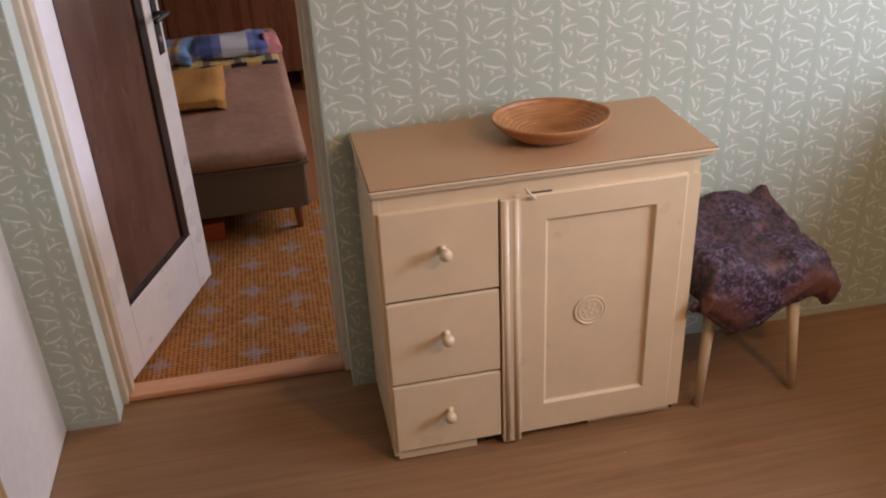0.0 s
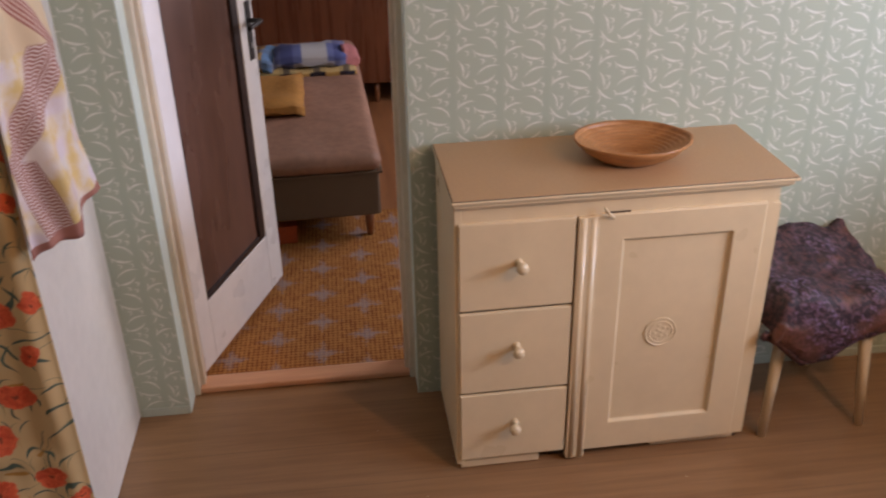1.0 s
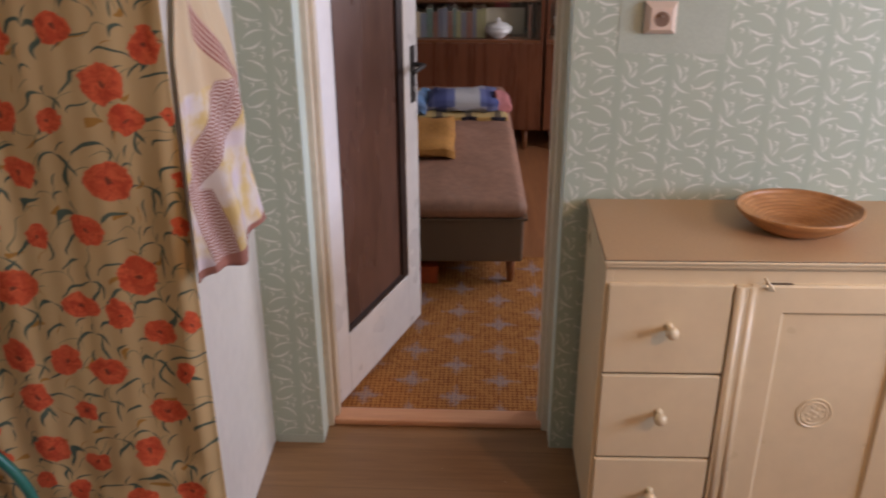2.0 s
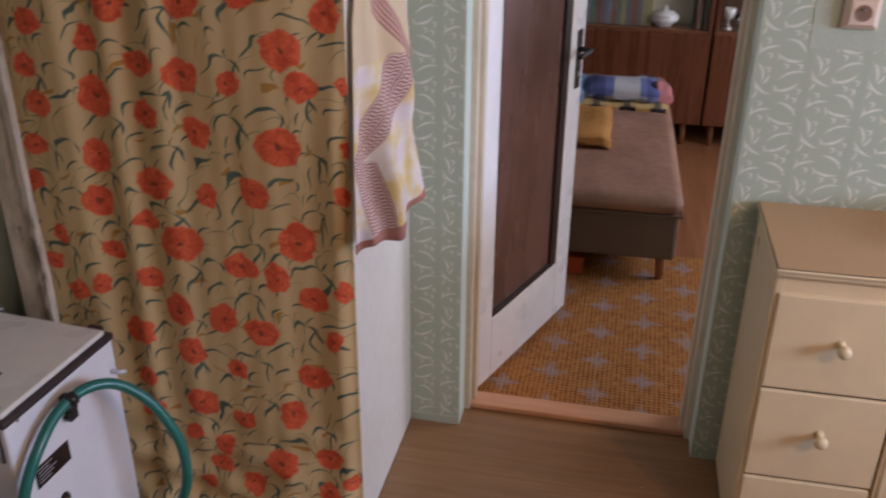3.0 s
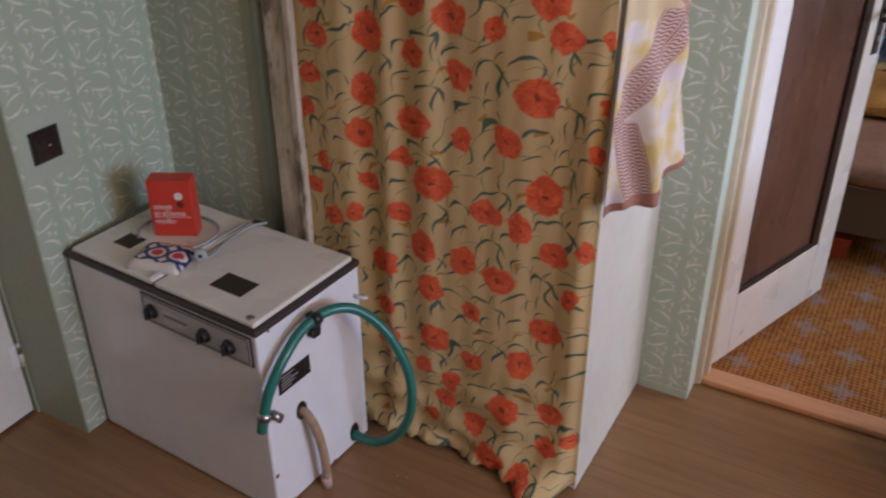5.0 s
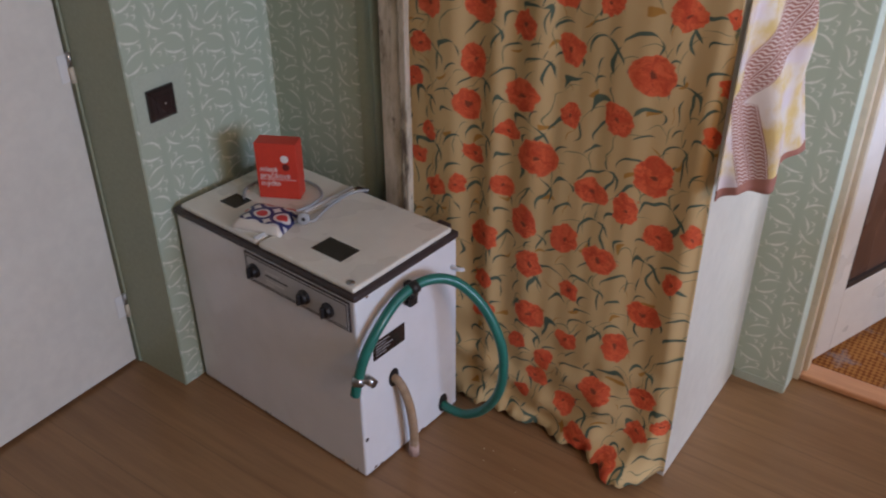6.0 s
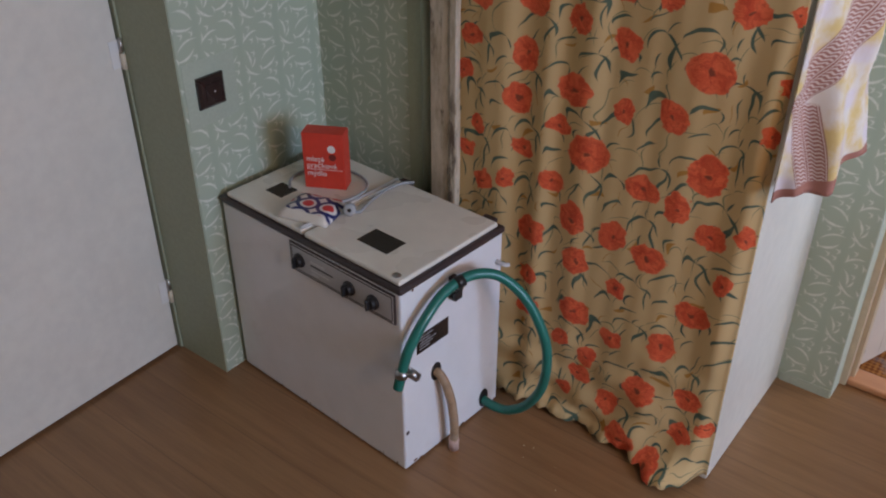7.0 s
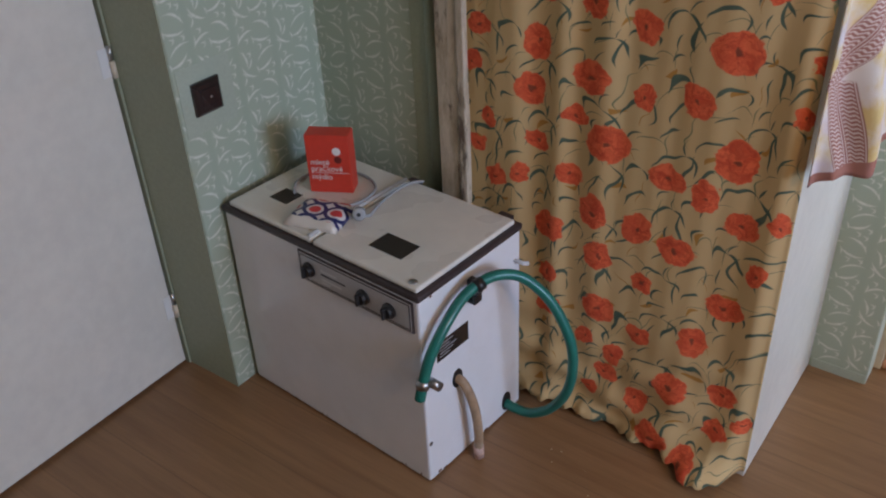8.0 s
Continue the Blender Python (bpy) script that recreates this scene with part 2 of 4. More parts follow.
def poppy_cloth():
    n = Nodes("poppy_cloth")
    p = n.place()
    s = n.split(p)
    flat = n.xyz(s[0], s[2])
    wob = n.vec("MULTIPLY", n.vec("SUBTRACT", n.xyz(n.noise(p, 27.0, 3), n.noise(n.vec("ADD", p, (5, 3, 9)), 27.0, 3)), (0.5, 0.5, 0)), (0.044, 0.044, 0))
    torn = n.vec("ADD", flat, wob)
    best = None
    for k, (x, z, r) in enumerate(FLOWERS_TOP + FLOWERS_MIDDLE + FLOWERS_LOW):
        wide = (1.10, 0.91, 1.0, 1.12, 0.95)[k % 5]
        d = n.vec("LENGTH", n.vec("MULTIPLY", n.vec("SUBTRACT", torn, (x, z, 0)), (1.0 / (r * wide), wide / r, 0)))
        best = d if best is None else n.math("SMOOTH_MIN", best, d, 0.05)
    flower = n.ramp(best, 0.94, 1.03, 1.0, 0.0)
    # leaves and stems between the flowers
    wave = n.vec("MULTIPLY", n.vec("SUBTRACT", n.xyz(n.noise(p, 6.0, 2), n.noise(n.vec("ADD", p, (2, 7, 4)), 6.0, 2)), (0.5, 0.5, 0)), (0.16, 0.16, 0))
    bent = n.split(n.vec("ADD", flat, wave))
    k = 0.001

    def tile(w, h, dx, dz, arcs):
        a = n.math("DIVIDE", n.math("ADD", bent[0], 10 + dx), w)
        b = n.math("ADD", n.math("DIVIDE", n.math("ADD", bent[1], 10 + dz), h), n.math("MULTIPLY", n.math("MODULO", n.math("FLOOR", a), 2.0), 0.43))
        q = n.xyz(n.math("MULTIPLY", n.math("FRACT", a), w), n.math("MULTIPLY", n.math("FRACT", b), h))
        return strokes(n, q, [tuple(c * k for c in arc) for arc in arcs])

    leaf = tile(0.168, 0.150, 0.03, 0.02, ((8, 56, 64, 86, 15, 9), (62, 86, 98, 42, 8, 8), (78, 12, 94, 84, 6, 9), (98, 88, 152, 114, 13, 9), (150, 114, 160, 74, 5, 6), (20, 120, 62, 142, 9, 6), (108, 22, 154, 48, 9, 8), (36, 4, 52, 50, 5, 7), (64, 86, 78, 118, 3, 5)))
    stem = tile(0.150, 0.172, 0.05, 0.07, ((20, 20, 34, 92, 10, 2.6), (60, 130, 120, 120, 14, 2.6), (84, 30, 140, 70, 12, 2.6), (34, 92, 70, 112, 8, 2.6), (120, 96, 134, 156, 6, 2.6)))
    ear = tile(0.21, 0.19, 0.11, 0.03, ((30, 40, 66, 58, 2, 11), (154, 130, 120, 108, 2, 11), (96, 26, 110, 66, 8, 3), (60, 150, 84, 120, 5, 3)))
    fibre = n.noise(n.place((220, 220, 40)), 1.0, 2)
    blot = n.noise(p, 5.0, 4)
    ground = n.mix(blot, (0.525, 0.362, 0.165), (0.625, 0.450, 0.225))
    ground = n.mix(n.ramp(ear, -0.0005, 0.001), ground, (0.44, 0.22, 0.05))
    ground = n.mix(n.ramp(stem, -0.0006, 0.0008), ground, (0.17, 0.19, 0.10))
    ground = n.mix(n.ramp(leaf, -0.0008, 0.0012), ground, n.mix(n.noise(p, 25.0, 2), (0.020, 0.055, 0.045), (0.15, 0.19, 0.125)))
    petal = n.noise(n.vec("ADD", torn, wob), 42.0, 4, 0.65)
    red = n.mix(n.ramp(petal, 0.36, 0.64), (0.62, 0.085, 0.034), (0.80, 0.155, 0.062))
    crease = n.t.nodes.new("ShaderNodeTexVoronoi")
    crease.feature = "DISTANCE_TO_EDGE"
    n.link(n.vec("ADD", torn, wob), crease.inputs["Vector"])
    crease.inputs["Scale"].default_value = 30.0
    red = n.mix(n.ramp(crease.outputs["Distance"], 0.0, 0.10, 0.32, 0.0), red, (0.36, 0.03, 0.016))
    red = n.mix(n.ramp(best, 0.80, 0.99, 0.0, 0.35), red, (0.80, 0.19, 0.075))
    red = n.mix(n.ramp(best, 0.10, 0.20, 0.8, 0.0), red, (0.14, 0.045, 0.025))
    n.bump(fibre, 0.12, 0.0006)
    return n.done(n.mix(flower, ground, red), 0.75, 0, 0.25)


def boards(name, dark, light, along=0, rough=0.4, scale=1.0, plank=0.0):
    """Wood with long grain along one axis."""
    n = Nodes(name)
    st = [14.0 * scale] * 3
    st[along] = 0.8 * scale
    p = n.place(tuple(st))
    g, fine = n.noise(p, 2.2, 6, 0.6), n.noise(p, 12.0, 4, 0.6)
    broad = n.noise(n.place(), 1.8, 3)
    f = n.math("ADD", n.math("MULTIPLY", g, 0.55), n.math("ADD", n.math("MULTIPLY", fine, 0.2), n.math("MULTIPLY", broad, 0.25)))
    col = n.mix(n.ramp(f, 0.33, 0.66), dark, light)
    if plank:
        s = n.split(n.place())
        w = n.math("FRACT", n.math("DIVIDE", n.math("ADD", s[1 - along], 10.0), plank))
        col = n.mix(n.ramp(n.math("ABSOLUTE", n.math("SUBTRACT", w, 0.5)), 0.488, 0.497, 0.0, 0.45), col, tuple(c * 0.5 for c in dark))
    n.bump(fine, 0.08, 0.001)
    return n.done(col, n.ramp(g, 0.2, 0.8, rough - 0.06, rough + 0.08))


WALLPAPER_X = wallpaper("leaf_wallpaper", 0)
WALLPAPER_Y = wallpaper("leaf_wallpaper_side", 1)
MINT = plain("mint_wall_paint", (0.42, 0.475, 0.375), 0.55, 120, 0.05, 0.12)
REVEAL = plain("pale_mint_gloss_paint", (0.55, 0.65, 0.57), 0.4, 90, 0.04, 0.08)
OLIVE = plain("sage_reveal_paint", (0.33, 0.37, 0.26), 0.5, 90, 0.06, 0.1)
# for the unseen walls; dark brown chosen to hold bounced light down
CLOSING = plain("plain_brown_wall", (0.20, 0.165, 0.13), 0.8, 60, 0.06, 0.15)
PLASTER = plain("white_ceiling_plaster", (0.62, 0.61, 0.58), 0.85, 80, 0.04, 0.2)
FAR_WALL = plain("warm_far_wall", (0.55, 0.47, 0.36), 0.8, 60, 0.06, 0.15)
FLOOR = boards("brown_laminate", (0.212, 0.108, 0.048), (0.315, 0.172, 0.080), 0, 0.36, 1.0, 0.19)
FAR_FLOOR = boards("red_brown_boards", (0.22, 0.082, 0.032), (0.36, 0.150, 0.062), 1, 0.4)
CREAM = plain("cream_gloss_paint", (0.69, 0.548, 0.338), 0.33, 18, 0.03, 0.05)
# near-black brown of the skids and of the shade drawn in the cabinet's gaps
CREAM_DARK = plain("gap_shade_and_skid", (0.06, 0.04, 0.025), 0.8)
TOPBOARD = plain("tan_lino_top", (0.47, 0.285, 0.145), 0.42, 140, 0.06, 0.08)
WHITE = plain("white_lacquer", (0.74, 0.73, 0.70), 0.35, 25, 0.03, 0.04)
JAMB = plain("beige_frame_paint", (0.66, 0.58, 0.44), 0.4, 30, 0.05, 0.08, stain=(0.42, 0.33, 0.2), stained=0.25)
LEAF_WHITE = plain("white_door_gloss", (0.78, 0.77, 0.76), 0.3, 20, 0.03, 0.04)
LEAF_BROWN = plain("dark_walnut_panel", (0.128, 0.066, 0.050), 0.27, 16, 0.15, 0.04, stretch=(1, 1, 0.25))
LEAF_BEAD = plain("dark_bead", (0.024, 0.016, 0.016), 0.35)
THRESH = boards("salmon_threshold_wood", (0.56, 0.27, 0.145), (0.72, 0.385, 0.22), 0, 0.35)
BLACK = plain("black_plastic", (0.018, 0.016, 0.016), 0.38, 80, 0.1, 0.05)
BROWN_PLASTIC = plain("dark_brown_bakelite", (0.03, 0.02, 0.018), 0.25, 40, 0.1, 0.02)
STEEL = plain("dull_steel", (0.55, 0.54, 0.52), 0.35, 60, 0.08, 0.05, metal=1.0)
ENAMEL = plain("white_enamel", (0.77, 0.77, 0.785), 0.15, 12, 0.025, 0.02, stain=(0.45, 0.36, 0.26), stained=0.10)
LID = plain("cream_enamel_lid", (0.76, 0.73, 0.66), 0.3, 14, 0.04, 0.03, stain=(0.42, 0.35, 0.25), stained=0.06)
GAP_SHADE = plain("shadow_gap", (0.03, 0.025, 0.02), 0.9)


def structure(name, bm, material, label, category, parent=None, smooth=False):
    return tagged(part(name, bm, material, parent, label, smooth), label, category, "", "structure")


# ---- the rooms ----
H = 2.55
structure("floor", box(-2.45, 3.05, -2.45, 2.17, -0.1, 0), FLOOR, "brown wood-look laminate floor, worn and dusty", "floor")
structure("floor_far_room", box(-1.8, 2.45, 2.17, 5.6, -0.1, 0), FAR_FLOOR, "reddish brown boarded floor of the far room", "floor")
structure("ceiling", box(-2.45, 3.05, -2.45, 5.6, H, H + 0.1), PLASTER, "plain white plastered ceiling over both rooms", "ceiling")

bm = box(-2.45, -0.478, 2.0, 2.2, 0, H)
box(0.263, 3.05, 2.0, 2.2, 0, H, bm=bm)
box(-0.478, 0.263, 2.0, 2.2, 2.06, H, bm=bm)
structure("wall_north", bm, WALLPAPER_X, "sage green wallpaper with pale brushed leaves", "wall")
structure("wall_west", box(-2.45, -2.0, 0.985, 1.99, 0, H, 0.003), WALLPAPER_Y, "sage leaf wallpaper on the pier beside the white door", "wall")
structure("wall_alcove", box(-2.0, -1.585, 1.49, 2.0, 0, H), WALLPAPER_X, "sage leaf wallpaper in the alcove behind the washing machine", "wall")
structure("wall_door_side", box(-2.45, -2.27, -2.45, 0.985, 0, H), MINT, "plain mint wall round the white door", "wall")
structure("wall_south", box(-2.45, 3.05, -2.65, -2.45, 0, H), CLOSING, "plain brown closing wall", "wall")
bm = box(2.85, 3.05, -2.45, -0.20, 0, H)
box(2.85, 3.05, 1.30, 2.0, 0, H, bm=bm)
box(2.85, 3.05, -0.20, 1.30, 0, 1.14, bm=bm)
box(2.85, 3.05, -0.20, 1.30, 2.10, H, bm=bm)
structure("wall_east", bm, CLOSING, "plain brown wall round the window opening", "wall")
# added block, out of view, that keeps window light off the lower right wall
structure("shadow_block", box(2.22, 2.85, 0.62, 2.0, 0, 0.97), MINT, "plain unseen block added to shade the wall's lower right", "wall")
structure("reveal_west", box(-2.27, -2.001, 0.981, 0.985, 0, H), OLIVE, "plain sage painted door reveal", "reveal")
# plain rounded bead and the painted strip beside the worn post
structure("corner_bead", tube([(-1.592, 1.487, 0), (-1.592, 1.487, H)], 0.017, 14, 1), OLIVE, "rounded sage green corner bead", "trim", smooth=True)
structure("wall_strip", box(-1.66, -1.60, 1.486, 1.49, 0, H), OLIVE, "plain sage strip without pattern at the corner", "trim")

bm = box(-1.8, -1.6, 2.2, 5.6, 0, H)
structure("wall_far_west", bm, FAR_WALL, "plain warm wall of the far room", "wall")
structure("wall_far_north", box(-1.8, 2.45, 5.6, 5.8, 0, H), FAR_WALL, "plain warm wall behind the wall unit", "wall")
bm = box(2.25, 2.45, 2.2, 2.8, 0, H)
box(2.25, 2.45, 4.4, 5.6, 0, H, bm=bm)
box(2.25, 2.45, 2.8, 4.4, 0, 0.85, bm=bm)
box(2.25, 2.45, 2.8, 4.4, 2.15, H, bm=bm)
structure("wall_far_east", bm, FAR_WALL, "plain warm wall round the far window opening", "wall")

# plain strips of paper along the floor
structure("baseboard", box(-0.628, -0.4785, 1.996, 2.0, 0, 0.03, 0.001), MINT, "low plain mint strip along the wall", "baseboard")
structure("baseboard_right", box(1.3, 2.85, 1.996, 2.0, 0, 0.03, 0.001), MINT, "low plain mint strip along the wall", "baseboard")
structure("reveal_left", box(-0.478, -0.475, 2.001, 2.09, 0, 2.06), REVEAL, "pale mint gloss reveal beside the door frame", "reveal")
structure("reveal_right", box(0.260, 0.263, 2.001, 2.09, 0, 2.06), REVEAL, "pale mint gloss reveal beside the door frame", "reveal")

# door frame of the inner door
frame_ob = thing("door_frame", (0, 0, 0), "beige painted wooden door frame with a rebate", "door frame")
frame_ob["kind"] = "structure"
part("jamb", box(-0.478, -0.456, 2.088, 2.205, 0, 2.04, 0.003), JAMB, frame_ob)
part("jamb", box(-0.4565, -0.442, 2.118, 2.16, 0.02, 2.03, 0.002), JAMB, frame_ob)
part("jamb", box(0.241, 0.263, 2.088, 2.205, 0, 2.04, 0.003), JAMB, frame_ob)
part("jamb", box(0.228, 0.2415, 2.118, 2.16, 0.02, 2.03, 0.002), JAMB, frame_ob)
part("head", box(-0.478, 0.263, 2.088, 2.205, 2.035, 2.065, 0.003), JAMB, frame_ob)
structure("threshold", box(-0.456, 0.241, 2.096, 2.172, 0, 0.022, 0.006), THRESH, "salmon painted wooden threshold board", "threshold")

# inner door, standing open into the far room
leaf = thing("inner_door", (-0.461, 2.179, 0.0), "white framed door with a dark brown panel, open", "door", math.degrees(math.atan2(0.64, 0.233)))
W, T0 = 0.683, 0.018
part("stile", box(0, 0.085, -T0, T0, 0.03, 2.0, 0.003), LEAF_WHITE, leaf)
part("stile", box(0.573, W, -T0, T0, 0.03, 2.0, 0.003), LEAF_WHITE, leaf)
part("rail", box(0.085, 0.573, -T0, T0, 0.03, 0.262, 0.003), LEAF_WHITE, leaf)
part("rail", box(0.085, 0.573, -T0, T0, 1.88, 2.0, 0.003), LEAF_WHITE, leaf)
part("panel", box(0.08, 0.578, -0.006, 0.006, 0.255, 1.89), LEAF_BROWN, leaf, "dark brown glossy wood panel")
for x0, x1, z0, z1 in ((0.085, 0.094, 0.262, 1.88), (0.526, 0.573, 0.262, 1.88), (0.094, 0.526, 0.262, 0.284), (0.094, 0.526, 1.86, 1.88)):
    part("bead", box(x0, x1, -0.0165, -0.006, z0, z1, 0.003), LEAF_BEAD, leaf, "dark stained glazing bead")
plate = part("lock_plate", box(0.622, 0.660, -0.0225, -0.018, 0.93, 1.135, 0.002), BLACK, leaf, "black metal lock plate")
part("lever", tube([(0.641, -0.02, 1.068), (0.641, -0.055, 1.068), (0.632, -0.066, 1.068), (0.545, -0.066, 1.064)], 0.0085, 10, 6), BLACK, plate, "black door lever", True)
part("keyhole", box(0.637, 0.645, -0.024, -0.0225, 0.972, 0.99), STEEL, plate)

# white door in the west wall
OLD_WHITE = plain("yellowed_white_paint", (0.70, 0.665, 0.59), 0.35, 25, 0.04, 0.04)
door = thing("white_door", (-2.222, 0.972, 0), "yellowed white flush door with painted hinges, closed", "door", 1.3)
part("slab", box(-0.04, 0, -0.90, -0.003, 0.012, 2.0, 0.003), OLD_WHITE, door)
for z in (0.225, 0.99):
    hinge = part("hinge", tube([(0.006, 0.002, z - 0.045), (0.006, 0.002, z - 0.002)], 0.0075, 10, 1), JAMB, door, "painted steel hinge", True)
    part("pin", tube([(0.006, 0.002, z + 0.002), (0.006, 0.002, z + 0.04)], 0.0065, 10, 1), STEEL, hinge, "", True)
    part("hinge_leaf", box(-0.001, 0.0015, -0.03, -0.003, z - 0.04, z + 0.035), WHITE, door)
structure("door_stop", box(-2.27, -2.212, 0.974, 0.9805, 0, 2.03, 0.001), OLIVE, "sage painted rebate edge beside the door", "trim")

# bare patches of paper round the socket and the switch
structure("paper_patch", box(0.381, 0.661, 1.9985, 2.0, 1.288, 1.58), MINT, "plain paper patch without pattern round the socket", "wallpaper")
structure("paper_patch_side", box(-2.0, -1.9985, 0.995, 1.165, 0.815, 0.995), MINT, "plain paper patch without pattern round the switch", "wallpaper")

# ---- closet corner ----
panel = structure("closet_panel", box(-0.655, -0.635, 1.468, 1.999, 0.004, 2.35, 0.0015), OLD_WHITE, "tall yellowed white laminated closet side panel", "panel")
worn = Nodes("worn_wood")
q = worn.place((1, 1, 0.25))
g = worn.noise(q, 30.0, 5, 0.7)
c = worn.mix(worn.ramp(g, 0.35, 0.65), (0.38, 0.31, 0.215), (0.60, 0.52, 0.40))
c = worn.mix(worn.ramp(worn.noise(worn.place((1, 1, 0.3)), 14.0, 5, 0.7), 0.49, 0.60, 0.0, 0.9), c, (0.085, 0.055, 0.035))
worn.bump(g, 0.4, 0.003)
POST = worn.done(c, 0.7)
structure("closet_post", box(-1.553, -1.487, 1.447, 1.51, 0, 2.35, 0.004), POST, "worn bare wooden closet post with brown stains", "post")
structure("closet_post_strip", box(-1.484, -1.462, 1.440, 1.50, 0, 2.35, 0.003), POST, "worn narrow wooden strip beside the closet post", "post")
structure("closet_head", box(-1.56, -0.63, 1.46, 1.52, 2.35, 2.42, 0.003), WHITE, "white board over the closet opening", "board")

POPPY = poppy_cloth()


def curtain_sheet(u, v):
    """u from the post to the panel, v from the rail to the hem."""
    z = 1.98 * (1 - v) ** 0.94
    x = -1.470 + 0.8360 * u
    low = max(0.0, 1 - z / 0.42)
    amp = (0.0072 + 0.0075 * noise.noise((u * 3.1, v * 1.2, 4.4))) * (1 - 0.65 * low)
    y = 1.454 + amp * math.sin(2 * math.pi * (4.6 * u + 0.35 * math.sin(2.2 * v) + 0.1 + 0.7 * noise.noise((u * 2.6, v * 0.9, 9.1)))) + 0.0008 * math.sin(2 * math.pi * (13.5 * u + 0.5 * v))
    y += 0.012 * noise.noise((x * 6, z * 2.2, 1.3))
    pool = max(0.0, 1 - z / 0.17)
    y -= low ** 1.6 * 0.012 + pool ** 1.6 * 0.062 * max(0, (u - 0.5) / 0.4) ** 1.5 * (1 if u < 0.90 else max(0.0, (0.985 - u) / 0.085))
    y += 0.011 * low ** 2 * math.sin(31 * u + 9 * low) + 0.009 * low * math.sin(48 * z + 11 * u) + 0.014 * low * noise.noise((u * 9, z * 16, 6.1))
    hem = max(0.0, 1 - z / 0.05)
    y -= hem * (0.016 + 0.022 * noise.noise((u * 26, 3.3, 0.5)) + 0.03 * max(0, u - 0.6) * (1 if u < 0.96 else (1 - u) / 0.04))
    hug = min(1.0, max(0.0, u - 0.945) / 0.05)
    y += (1.4655 - y) * hug * hug * (3 - 2 * hug)
    z += 0.006 + hem * 0.014 * (1 + 1.3 * noise.noise((u * 34, 8.1, z * 60)))
    return Vector((x, y, max(z, 0.006)))


curtain = part("poppy_curtain", grid(curtain_sheet, 190, 150), POPPY, None, "", True)
tagged(curtain, "cream cotton curtain printed with red poppies, hem on the floor", "curtain")
solid = curtain.modifiers.new("thickness", "SOLIDIFY")
solid.thickness, solid.offset = 0.0016, 0

# ---- cabinet ----
cab = thing("cabinet", (0.781, 1.805, 0), "cream painted low cabinet with three drawers and a door", "cabinet", 0.8)
X, Y = 0.785, 1.80


def cbox(x0, x1, y0, y1, z0, z1, b=0.0, bm=None):
    return box(x0 - X, x1 - X, y0 - Y, y1 - Y, z0, z1, b, bm)


part("side_panel", cbox(0.340, 0.360, 1.615, 1.985, 0.02, 0.846, 0.002), CREAM, cab)
part("side_panel", cbox(1.190, 1.212, 1.6295, 1.985, 0.02, 0.846, 0.002), CREAM, cab)
part("back_panel", cbox(0.360, 1.190, 1.975, 1.985, 0.03, 0.846), CREAM, cab)
part("bottom_board", cbox(0.360, 1.190, 1.64, 1.975, 0.045, 0.06), CREAM, cab)
part("top_rail", cbox(0.360, 1.190, 1.617, 1.64, 0.796, 0.846, 0.001), CREAM, cab)
part("side_stile", cbox(1.162, 1.2125, 1.6175, 1.64, 0.03, 0.796, 0.001), CREAM, cab)
part("bottom_rail", cbox(0.360, 1.190, 1.628, 1.65, 0.03, 0.06, 0.001), CREAM, cab)
# dark filler gives the gap beside the drawers its shade
part("joint", cbox(0.6576, 0.6655, 1.616, 1.629, 0.03, 0.796), CREAM_DARK, cab, "dark strip drawing the shade beside the drawers")
part("divider", cbox(0.652, 0.676, 1.628, 1.66, 0.06, 0.796, 0.001), CREAM, cab)
# dark board behind the fronts stands in for the shade inside
part("inner_shadow_board", cbox(0.360, 1.190, 1.66, 1.668, 0.06, 0.796), CREAM_DARK, cab)
bm = cbox(0.331, 1.241, 1.592, 1.992, 0.8665, 0.875, 0.003)
cbox(0.336, 1.232, 1.600, 1.990, 0.853, 0.8665, 0.004, bm)
cbox(0.342, 1.224, 1.610, 1.988, 0.845, 0.853, 0.002, bm)
part("top_moulding", bm, CREAM, cab)
part("top", cbox(0.335, 1.237, 1.596, 1.989, 0.875, 0.879, 0.0015), TOPBOARD, cab, "tan lino-covered top with a thin dark edge")
# thin dark strip draws the shadow gap under the top
part("top_edge", cbox(0.3335, 1.2385, 1.5945, 1.9895, 0.8745, 0.8765), GAP_SHADE, cab, "dark line under the tan top")


def knob(parent, x, z, tilt=0.0):
    m = pose(x - X, 1.606 - Y, z, 90, 0, tilt) @ Matrix.Scale(1.06, 4)
    k = part("knob", lathe([(0.0105, 0), (0.0105, 0.003), (0.0065, 0.008), (0.0065, 0.018), (0.012, 0.024), (0.0158, 0.032), (0.0145, 0.041), (0.008, 0.046), (0.001, 0.047)], 20, m=m), CREAM, parent, "turned cream knob", True)
    return k


for k, (z0, z1) in enumerate(((0.547, 0.806), (0.278, 0.5405), (0.040, 0.2715))):
    bm = cbox(0.349, 0.657, 1.606, 1.629, z0, z1, 0.005)
    d = part("drawer", bm, CREAM, cab)
    knob(d, 0.507, (0.688, 0.428, 0.166)[k], (4, -3, -8)[k])

# the door's frame is one moulding: an outer face, a stepped slope and the panel set back
bm = bmesh.new()


def loop4(x0, x1, z0, z1, y):
    return [bm.verts.new((x - X, y - Y, z)) for x, z in ((x0, z0), (x1, z0), (x1, z1), (x0, z1))]


